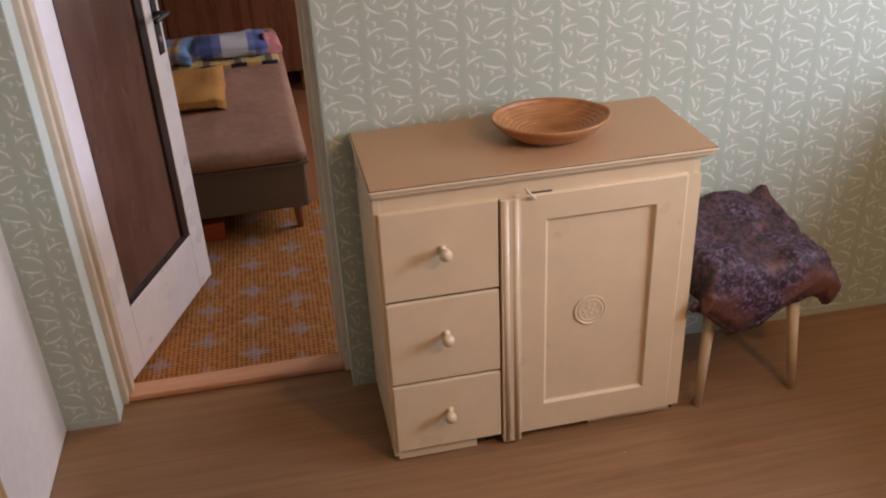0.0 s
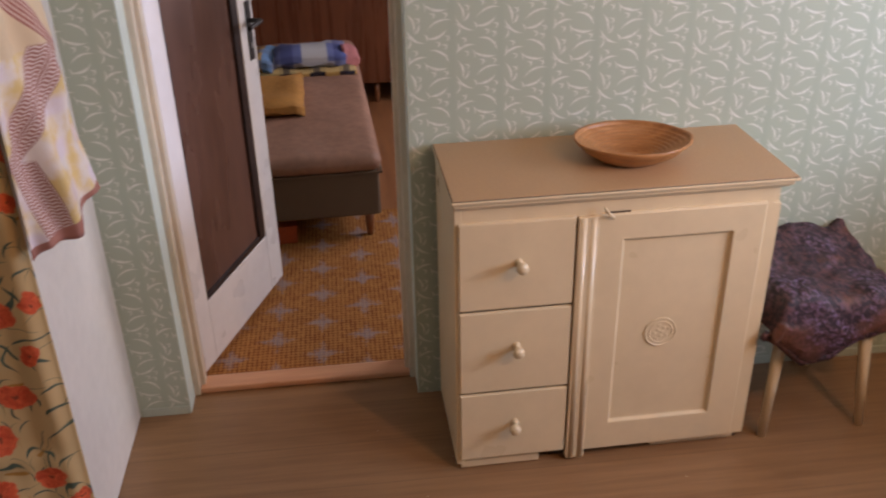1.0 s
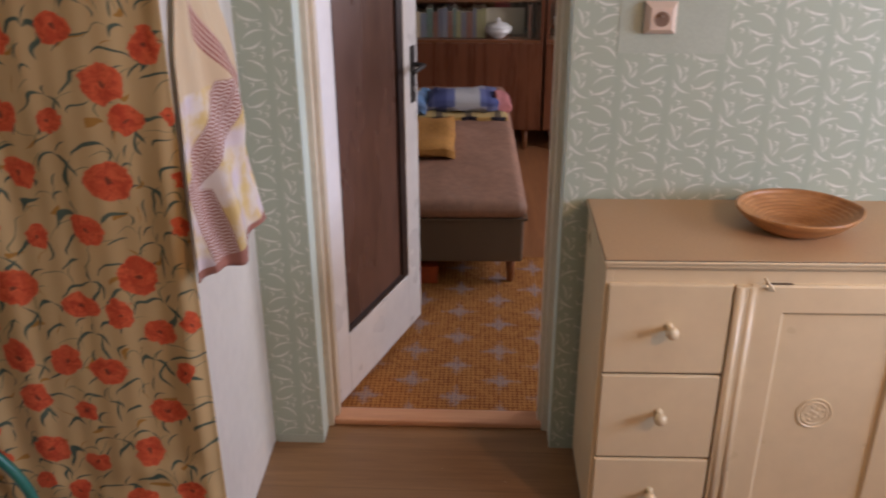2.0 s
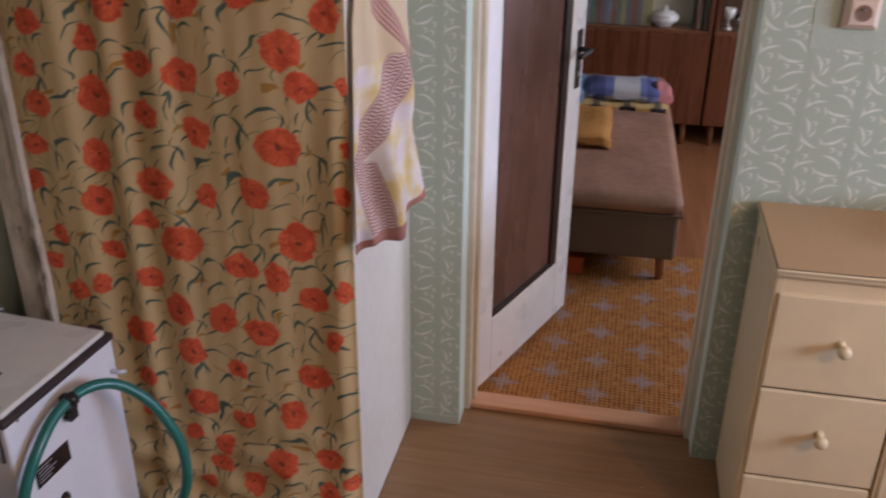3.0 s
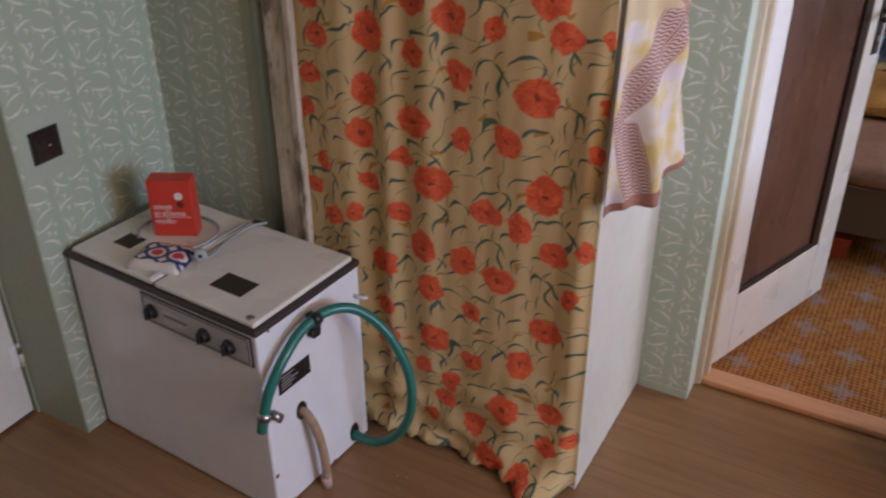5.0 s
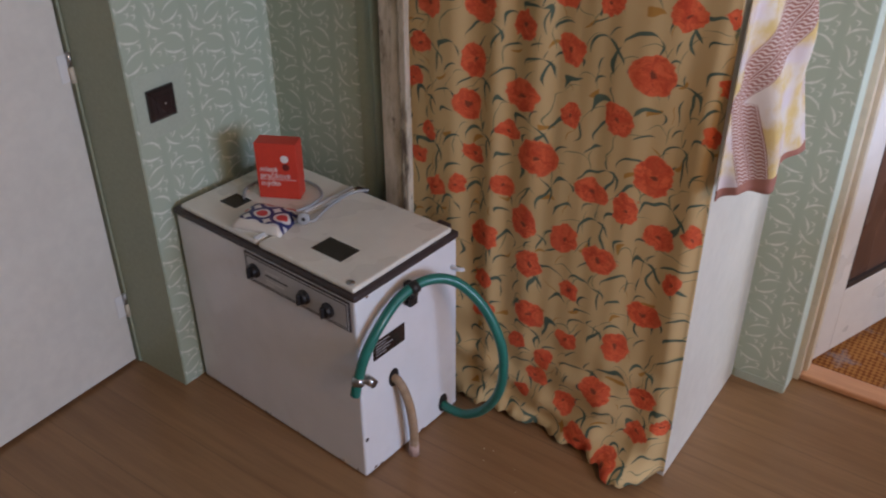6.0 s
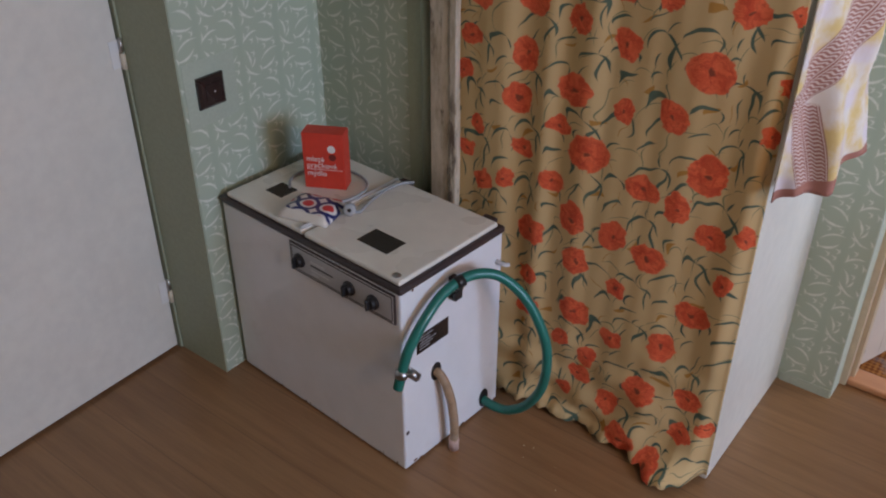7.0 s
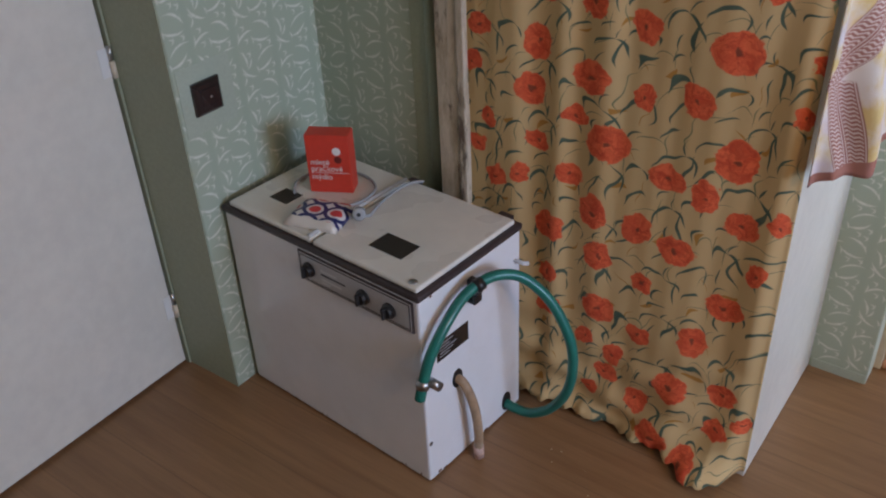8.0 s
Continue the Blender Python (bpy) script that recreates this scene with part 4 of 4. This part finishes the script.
part("tail", tube([(0.112, -0.062, 0.006), (0.096, 0.0, 0.006), (0.090, 0.07, 0.007), (0.098, 0.125, 0.007), (0.12, 0.155, 0.005)], 0.0040, 8, 5), CABLE, cable, "", True)
part("plug", lathe([(0.006, 0), (0.010, 0.006), (0.0165, 0.018), (0.0165, 0.034), (0.012, 0.036), (0.001, 0.036)], 20, m=pose(0.088, -0.072, 0.020, 80, 0, 38)), CABLE, cable, "grey rubber plug", True)
part("socket_hole", lathe([(0.0055, 0), (0.001, 0.0006)], 10, m=pose(0.088, -0.072, 0.020, 80, 0, 38) @ Matrix.Translation((0, 0, 0.0362))), BLACK, cable)

# ---- towel on the closet panel ----
n = Nodes("towel")
p = n.place()
tc = n.t.nodes.new("ShaderNodeUVMap")
st = n.split(tc.outputs[0])
uu, zz = st[0], st[1]


def border(mid, half, top, low):
    """A woven border whose middle and half width change with height."""
    d = n.math("DIVIDE", n.math("SUBTRACT", uu, mid), half)
    inside = n.ramp(n.math("ABSOLUTE", d), 0.97, 1.03, 1.0, 0.0)
    inside = n.math("MULTIPLY", inside, n.math("MULTIPLY", n.ramp(zz, top, top + 0.01, 1.0, 0.0), n.ramp(zz, low - 0.01, low)))
    lane = n.math("ABSOLUTE", n.math("SUBTRACT", n.math("FRACT", n.math("ADD", d, 2.0)), 0.5))
    zig = n.math("SINE", n.math("ADD", n.math("MULTIPLY", zz, 820.0), n.math("MULTIPLY", n.math("ABSOLUTE", n.math("SUBTRACT", lane, 0.22)), 16.0)))
    pat = n.math("MULTIPLY", n.ramp(zig, -0.1, 0.4), n.ramp(lane, 0.33, 0.37, 1.0, 0.0))
    pat = n.math("MAXIMUM", pat, n.ramp(n.math("ABSOLUTE", n.math("SUBTRACT", lane, 0.42)), 0.02, 0.035, 1.0, 0.0))
    return inside, n.mix(pat, (0.35, 0.165, 0.14), (0.66, 0.53, 0.47))


f = n.noise(n.vec("MULTIPLY", tc.outputs[0], (3.0, 8.0, 1.0)), 1.3, 4)
c = n.mix(n.ramp(f, 0.40, 0.60), (0.68, 0.51, 0.22), (0.72, 0.65, 0.58))
check = n.math("MULTIPLY", n.ramp(n.math("SINE", n.math("MULTIPLY", zz, 70.0)), -0.3, 0.8), n.ramp(n.math("SINE", n.math("MULTIPLY", uu, 14.0)), -0.4, 0.8))
c = n.mix(n.math("MULTIPLY", check, 0.65), c, (0.66, 0.58, 0.66))
c = n.mix(n.ramp(zz, 1.30, 1.31), c, (0.66, 0.52, 0.34))
up = n.math("SUBTRACT", zz, 1.10)
i1, b1 = border(n.math("ADD", n.math("MULTIPLY", up, 2.9), 0.10), n.math("ADD", n.math("MULTIPLY", up, 0.34), 0.115), 1.31, 1.085)
c = n.mix(i1, c, b1)
i2, b2 = border(n.math("ADD", n.math("MULTIPLY", up, -1.05), 0.13), 0.145, 1.085, 0.5)
c = n.mix(i2, c, b2)
slant = n.math("ADD", n.math("SUBTRACT", zz, 1.355), n.math("MULTIPLY", n.math("SUBTRACT", uu, 0.7), 0.30))
flap = n.math("MULTIPLY", n.ramp(n.math("ABSOLUTE", slant), 0.036, 0.040, 1.0, 0.0), n.ramp(uu, 0.30, 0.36))
stripe = n.ramp(n.math("SINE", n.math("MULTIPLY", slant, 420.0)), -0.2, 0.2)
c = n.mix(flap, c, n.mix(stripe, (0.36, 0.14, 0.11), (0.60, 0.42, 0.34)))
hemline = n.math("SUBTRACT", zz, n.math("ADD", n.math("MULTIPLY", uu, 0.090), 0.884))
c = n.mix(n.ramp(hemline, 0.020, 0.023, 1.0, 0.0), c, (0.38, 0.17, 0.13))
n.bump(n.noise(p, 160.0, 3), 0.3, 0.001)
TOWEL = n.done(c, 0.85, 0, 0.2)


def between(z, table):
    for (za, a), (zb, b) in zip(table, table[1:]):
        if z >= zb:
            return Vector(a).lerp(Vector(b), (za - z) / (za - zb))
    return Vector(table[-1][1])


LEFT = [(1.66, (-0.614, 1.565)), (1.40, (-0.620, 1.475)), (1.10, (-0.618, 1.445)), (0.88, (-0.614, 1.430))]
RIGHT = [(1.66, (-0.605, 1.635)), (1.38, (-0.562, 1.690)), (1.28, (-0.545, 1.690)), (1.10, (-0.508, 1.625)), (0.93, (-0.474, 1.575))]


def towel_height(u, v):
    low = 0.880 + 0.080 * u + 0.010 * math.sin(9 * u) + (0.012 if u > 0.55 else 0.0)
    return 1.66 + (low - 1.66) * v


def towel_sheet(u, v):
    """u across from the front edge of the panel, v from the hook down."""
    z = towel_height(u, v)
    a, b = between(z, LEFT), between(z, RIGHT)
    q = a.lerp(b, u)
    w = (b - a).normalized()
    out = Vector((w.y, -w.x))
    depth = min(1.0, v * 1.6)
    fold = 0.020 * math.sin(math.pi * u) + 0.017 * math.sin(7.5 * u + 5 * v) + 0.011 * math.sin(17 * u - 7 * v) + 0.012 * noise.noise((u * 4, v * 6, 2.2))
    fold *= depth * min(1, u * 6)
    q = q + out * fold
    return Vector((max(q.x, -0.624), q.y, z))


bm = grid(towel_sheet, 60, 80)
uvl = bm.loops.layers.uv.new("uv")
bm.verts.index_update()
for f in bm.faces:
    for l in f.loops:
        k = l.vert.index
        l[uvl].uv = ((k % 61) / 60, l.vert.co.z)
towel = part("towel", bm, TOWEL, None, "", True)
m = towel.modifiers.new("thickness", "SOLIDIFY")
m.thickness, m.offset = 0.003, 1
tagged(towel, "yellow checked towel with reddish patterned borders, hung on the panel", "towel")
hk = part("towel_hook", tube([(-0.631, 1.60, 1.70), (-0.602, 1.60, 1.695), (-0.592, 1.60, 1.665), (-0.604, 1.60, 1.650)], 0.004, 8, 5), STEEL, None, "", True)
tagged(hk, "small steel hook on the closet panel", "hook")

# ---- far room ----
n = Nodes("rug")
p = n.place()
s = n.split(p)
a = n.math("DIVIDE", n.math("ADD", s[0], 10.215), 0.160)
b = n.math("ADD", n.math("DIVIDE", n.math("ADD", s[1], 10.0), 0.205), n.math("MULTIPLY", n.math("MODULO", n.math("FLOOR", a), 2.0), 0.5))
qx = n.math("MULTIPLY", n.math("SUBTRACT", n.math("FRACT", a), 0.5), 0.160)
qy = n.math("MULTIPLY", n.math("SUBTRACT", n.math("FRACT", n.math("ADD", b, 0.16)), 0.5), 0.205)
ax, ay = n.math("ABSOLUTE", qx), n.math("ABSOLUTE", qy)
star = n.math("ADD", n.math("ADD", ax, ay), n.math("MULTIPLY", n.math("MAXIMUM", ax, ay), -0.35))
fuzz = n.math("MULTIPLY", n.math("SUBTRACT", n.noise(p, 48.0, 5, 0.8), 0.5), 0.115)
motif = n.ramp(n.math("ADD", n.math("MINIMUM", star, n.math("ADD", n.math("MINIMUM", ax, ay), n.math("MULTIPLY", n.math("MAXIMUM", ax, ay), 0.45))), fuzz), 0.008, 0.040, 1.0, 0.0)
mesh_x = n.math("SINE", n.math("MULTIPLY", n.math("ADD", s[0], s[1]), 190.0))
mesh_y = n.math("SINE", n.math("MULTIPLY", n.math("SUBTRACT", s[0], s[1]), 190.0))
net = n.ramp(n.math("ADD", n.math("MULTIPLY", mesh_x, mesh_y), n.math("MULTIPLY", n.noise(p, 45, 4), 2.6)), 0.9, 1.6)
c = n.mix(net, (0.21, 0.072, 0.024), (0.50, 0.235, 0.075))
c = n.mix(n.math("MULTIPLY", n.noise(p, 6.0, 3), 0.5), c, (0.34, 0.12, 0.035))
c = n.mix(n.math("MULTIPLY", motif, 0.50), c, (0.30, 0.31, 0.36))
n.bump(n.noise(p, 300.0, 2), 0.5, 0.003)
RUG = n.done(c, 0.95, 0, 0.1)
tagged(part("rug", box(-1.3, 1.4, 2.175, 3.42, 0, 0.007, 0.002), RUG), "flat orange-brown rug with grey-blue star motifs", "rug")

VELOUR = plain("mauve_brown_velour", (0.34, 0.180, 0.120), 0.7, 30, 0.14, 0.25, stain=(0.30, 0.19, 0.14), stained=0.5)
OLIVE_CLOTH = plain("olive_brown_cloth", (0.165, 0.112, 0.075), 0.85, 200, 0.1, 0.2)
LEGWOOD = boards("reddish_leg_wood", (0.20, 0.065, 0.025), (0.34, 0.13, 0.055), 2, 0.35)
couch = thing("daybed", (0.210, 3.116, 0), "low brown upholstered daybed on short wooden legs", "daybed", 1.8)
part("frame", box(-0.85, 0, 0.0, 1.86, 0.125, 0.328, 0.012), OLIVE_CLOTH, couch, "olive brown cloth-covered base")
bm = box(-0.86, 0.012, -0.022, 1.87, 0.328, 0.422, 0.046, seg=6)
bmesh.ops.subdivide_edges(bm, edges=[e for e in bm.edges if e.calc_length() > 0.3], cuts=24, use_grid_fill=True)
for v in bm.verts:
    dent = 0.010 * noise.noise((v.co.x * 5, v.co.y * 3, 1)) + 0.005 * noise.noise((v.co.x * 16, v.co.y * 11, 4))
    if v.co.z > 0.38:
        v.co.z += dent - 0.006
    elif v.co.z > 0.34:
        v.co.y -= dent * 0.7
part("mattress", bm, VELOUR, couch, "worn mauve-brown velour mattress", True)
part("piping", tube([(-0.85, -0.012, 0.330), (0.008, -0.012, 0.330), (0.014, 1.86, 0.330)], 0.006, 8, 1), OLIVE_CLOTH, couch)
for x, y in ((-0.05, 0.06), (-0.80, 0.06), (-0.05, 1.80), (-0.80, 1.80)):
    part("leg", tube([(x, y, 0), (x, y, 0.128)], lambda t: 0.013 + 0.011 * t, 12, 1), LEGWOOD, couch, "tapered reddish wooden leg", True)

MUSTARD = plain("mustard_cloth", (0.46, 0.21, 0.05), 0.8, 60, 0.14, 0.2, stain=(0.42, 0.17, 0.06), stained=0.5)


def pillow(name, w, d, h, material, at, rz, label, rx=0):
    bm = box(-w / 2, w / 2, -d / 2, d / 2, 0, h)
    bmesh.ops.subdivide_edges(bm, edges=bm.edges[:], cuts=8, use_grid_fill=True)
    for v in bm.verts:
        e = max(abs(v.co.x) / (w / 2), abs(v.co.y) / (d / 2))
        v.co.z = h / 2 + (v.co.z - h / 2) * (1 - 0.6 * e ** 9)
        v.co.z += 0.30 * h * noise.noise(v.co * 11) + 0.16 * h * noise.noise(v.co * 27)
        v.co.x += 0.01 * noise.noise((v.co.y * 12, v.co.z * 12, 3))
        v.co.z = max(v.co.z, 0.0)
    ob = part(name, bm, material, None, "", True)
    ob.matrix_world = pose(*at, rx, 0, rz)
    return tagged(ob, label, "cushion" if name == "cushion" else "blanket")


pillow("cushion", 0.42, 0.52, 0.075, MUSTARD, (-0.320, 3.85, 0.410), 2, "flat mustard yellow cushion lying on the daybed")


def plaid(name, a, b, c, dark, scale):
    n = Nodes(name)
    p = n.place()
    s = n.split(p)
    fx = n.math("FRACT", n.math("ADD", n.math("MULTIPLY", s[0], scale), 10.15))
    fy = n.math("FRACT", n.math("ADD", n.math("MULTIPLY", n.math("ADD", s[1], s[2]), scale * 0.8), 10.2))
    col = n.mix(n.ramp(fx, 0.46, 0.50), a, b)
    col = n.mix(n.math("MULTIPLY", n.ramp(fy, 0.60, 0.64), 0.75), col, c)
    col = n.mix(n.math("MULTIPLY", n.ramp(n.math("ABSOLUTE", n.math("SUBTRACT", fx, 0.72)), 0.10, 0.13, 1.0, 0.0), 0.75), col, dark)
    n.bump(n.noise(p, 90, 4), 0.4, 0.003)
    return n.done(col, 0.9, 0, 0.2)


BLUE = plaid("blue_plaid", (0.46, 0.46, 0.47), (0.13, 0.16, 0.34), (0.40, 0.39, 0.43), (0.06, 0.075, 0.20), 3.6)
GOLD = plaid("yellow_black_plaid", (0.46, 0.27, 0.09), (0.025, 0.022, 0.03), (0.50, 0.36, 0.16), (0.03, 0.025, 0.035), 6.4)
SKY = plaid("sky_blue_plaid", (0.14, 0.27, 0.46), (0.46, 0.29, 0.11), (0.13, 0.20, 0.32), (0.17, 0.08, 0.05), 9.0)
PINK = plain("pink_cloth", (0.55, 0.20, 0.20), 0.8, 40, 0.12, 0.15)
pillow("blanket", 0.60, 0.30, 0.050, GOLD, (-0.145, 4.37, 0.404), 3, "folded yellow and black checked blanket on the daybed")
pillow("blanket", 0.38, 0.22, 0.100, BLUE, (-0.085, 4.37, 0.444), 3, "rolled blue and grey plaid blanket on the folded one")
pillow("blanket", 0.30, 0.24, 0.10, SKY, (-0.415, 4.35, 0.436), -4, "blue and ochre checked pillow beside the blanket")
pillow("blanket", 0.09, 0.17, 0.095, PINK, (0.125, 4.39, 0.432), 10, "pink blanket end showing beside the plaid roll")

ORANGE = plain("orange_red_card", (0.48, 0.085, 0.025), 0.6, 40, 0.1, 0.1)
crate = thing("orange_box", (-0.20, 3.135, 0.0), "small orange-red box on the floor under the daybed", "box", 6)
part("carton", box(-0.09, 0.04, 0, 0.12, 0.0, 0.075, 0.004), ORANGE, crate)
part("lid", box(-0.093, 0.043, -0.003, 0.123, 0.075, 0.088, 0.003), ORANGE, crate)

MAHOGANY = boards("dark_mahogany_veneer", (0.10, 0.028, 0.012), (0.185, 0.060, 0.026), 2, 0.28)
MAHOGANY_X = boards("mahogany_shelf_veneer", (0.13, 0.042, 0.018), (0.24, 0.09, 0.038), 0, 0.28)
GLASS = Nodes("cabinet_glass")
GLASS.bsdf.inputs["Transmission Weight"].default_value = 1.0
GLASS.bsdf.inputs["IOR"].default_value = 1.45
GLASS = GLASS.done((0.95, 0.97, 0.96), 0.03)


def wall_unit(x0, x1, label):
    u = thing("wall_unit", (x0, 4.96, 0), label, "wall unit")
    w = x1 - x0
    part("side", box(0, 0.02, 0.0, 0.40, 0.135, 1.85, 0.001), MAHOGANY, u)
    part("side", box(w - 0.02, w, 0.0, 0.40, 0.135, 1.85, 0.001), MAHOGANY, u)
    part("back", box(0.02, w - 0.02, 0.385, 0.40, 0.135, 1.85), MAHOGANY, u)
    for z in (0.135, 0.668, 0.905, 1.20, 1.83):
        part("shelf", box(0.02, w - 0.02, 0.03 if z > 0.7 else 0.008, 0.385, z, z + 0.02), MAHOGANY_X, u)
    k = max(1, round(w / 0.8))
    for i in range(k):
        a, b = 0.004 + i * w / k, (i + 1) * w / k - 0.004
        part("door", box(a, b, -0.016, 0.002, 0.142, 0.672, 0.002), MAHOGANY, u)
        pane = part("pane", box(a + 0.02, b - 0.01, 0.016, 0.020, 0.69, 1.19), GLASS, u, "clear sliding glass pane")
        pane.visible_shadow = False
    for x in (0.06, w / 2, w - 0.09):
        for y in (0.05, 0.35):
            part("leg", tube([(x, y, 0), (x, y, 0.136)], lambda t: 0.012 + 0.008 * t, 10, 1), LEGWOOD, u, "", True)
    return u


wall_unit(-1.27, 0.380, "dark mahogany wall unit with glazed bookshelves on short legs")
wall_unit(0.392, 1.63, "dark mahogany wall unit with a glazed shelf of glassware")

random.seed(4)
SPINES = [plain("book_cloth", c, 0.7, 60, 0.08, 0.1) for c in ((0.10, 0.10, 0.12), (0.16, 0.06, 0.035), (0.22, 0.20, 0.09), (0.075, 0.12, 0.09), (0.40, 0.30, 0.19), (0.14, 0.15, 0.18))]
PAPER = plain("book_paper", (0.60, 0.53, 0.40), 0.9, 200, 0.06, 0.1)
x = -0.62
while x < 0.02:
    w, h, d = random.uniform(0.022, 0.04), random.uniform(0.145, 0.175), random.uniform(0.12, 0.15)
    mat = SPINES[random.randrange(6)]
    book = thing("book", (x, 5.03, 0.688), "old cloth-bound book standing on the glazed shelf", "book", 0, "books on the shelf")
    part("cover", box(0, w - 0.001, 0, d, 0, h, 0.002), mat, book)
    part("pages", box(0.003, w - 0.004, 0.004, d + 0.001, 0.003, h + 0.0008), PAPER, book)
    x += w
x = -0.60
while x < 0.35:
    w, h, d = random.uniform(0.02, 0.05), random.uniform(0.12, 0.2), random.uniform(0.12, 0.16)
    book = thing("book", (x, 5.04, 0.925), "old cloth-bound book standing on the glazed shelf", "book", 0, "books on the shelf")
    part("cover", box(0, w - 0.001, 0, d, 0, h, 0.002), SPINES[random.choice((1, 4, 4, 2))], book)
    part("pages", box(0.003, w - 0.004, 0.004, d + 0.001, 0.003, h + 0.0008), PAPER, book)
    x += w
for x in (0.30, 0.345, 0.375):
    book = thing("book", (x - 0.012, 5.01, 0.688), "dark tall book at the end of the shelf", "book", 0, "books on the shelf")
    part("cover", box(0, 0.022, 0, 0.16, 0, 0.20, 0.002), SPINES[1 if x < 0.36 else 0], book)
CERAMIC = plain("pale_glazed_china", (0.62, 0.60, 0.57), 0.15, 30, 0.05, 0.02)
card = tagged(part("card", box(0.02, 0.27, 5.145, 5.15, 0.688, 0.845), PAPER), "plain beige card leaning at the back of the shelf", "card")
dish = thing("serving_dish", (0.11, 5.05, 0.688), "pale glazed serving dish with a lid on the shelf", "dish")
part("bowl", lathe([(0.035, 0), (0.04, 0.006), (0.075, 0.035), (0.085, 0.06), (0.08, 0.06), (0.04, 0.012), (0.001, 0.01)], 28), CERAMIC, dish, "", True)
part("lid", lathe([(0.084, 0.061), (0.06, 0.082), (0.02, 0.092), (0.012, 0.104), (0.016, 0.112), (0.001, 0.116)], 28), CERAMIC, dish, "", True)
bookred = thing("book", (0.09, 5.17, 0.688), "tall red book behind the serving dish", "book", 0, "books on the shelf")
part("cover", box(0, 0.09, 0, 0.03, 0, 0.205, 0.002), plain("crimson_cloth", (0.32, 0.03, 0.045), 0.6), bookred)
for k, (x, y, h) in enumerate(((0.47, 5.06, 0.12), (0.53, 5.04, 0.09), (0.60, 5.07, 0.13), (0.68, 5.05, 0.10))):
    gl = part("glass", lathe([(0.022, 0), (0.024, 0.004), (0.006, 0.01), (0.006, h * 0.45), (0.028, h * 0.6), (0.032, h), (0.030, h), (0.026, h * 0.62), (0.001, h * 0.5)], 20), GLASS if k % 2 else CERAMIC, None, "", True)
    gl.matrix_world = pose(x, y, 0.688)
    tagged(gl, "small stemmed glass on the glazed shelf" if k % 2 else "small pale china vase on the glazed shelf", "glass" if k % 2 else "vase", "glassware on the shelf")

# crumbs on the floor
random.seed(9)
bm = bmesh.new()
CRUMB = plain("pale_crumb", (0.62, 0.55, 0.40), 0.9)
spots = [(-0.084, 1.88), (0.993, 1.495), (2.13, 1.88), (-1.07, 1.24), (-1.067, 1.287), (-0.98, 1.26)] + [(random.uniform(-1.2, 1.4), random.uniform(0.9, 1.9)) for _ in range(14)]
for x, y in spots:
    m = pose(x, y, 0.0, 0, 0, random.uniform(0, 180)) @ Matrix.Diagonal((1, random.uniform(0.5, 1), 0.6, 1))
    r = random.uniform(0.0012, 0.0026)
    lathe([(r * 0.8, 0), (r, r * 0.7), (r * 0.5, r * 1.4)], 6, m=m, bm=bm)
tagged(part("crumbs", bm, CRUMB), "scattered pale crumbs and lint on the floor", "crumbs", "", "stuff")
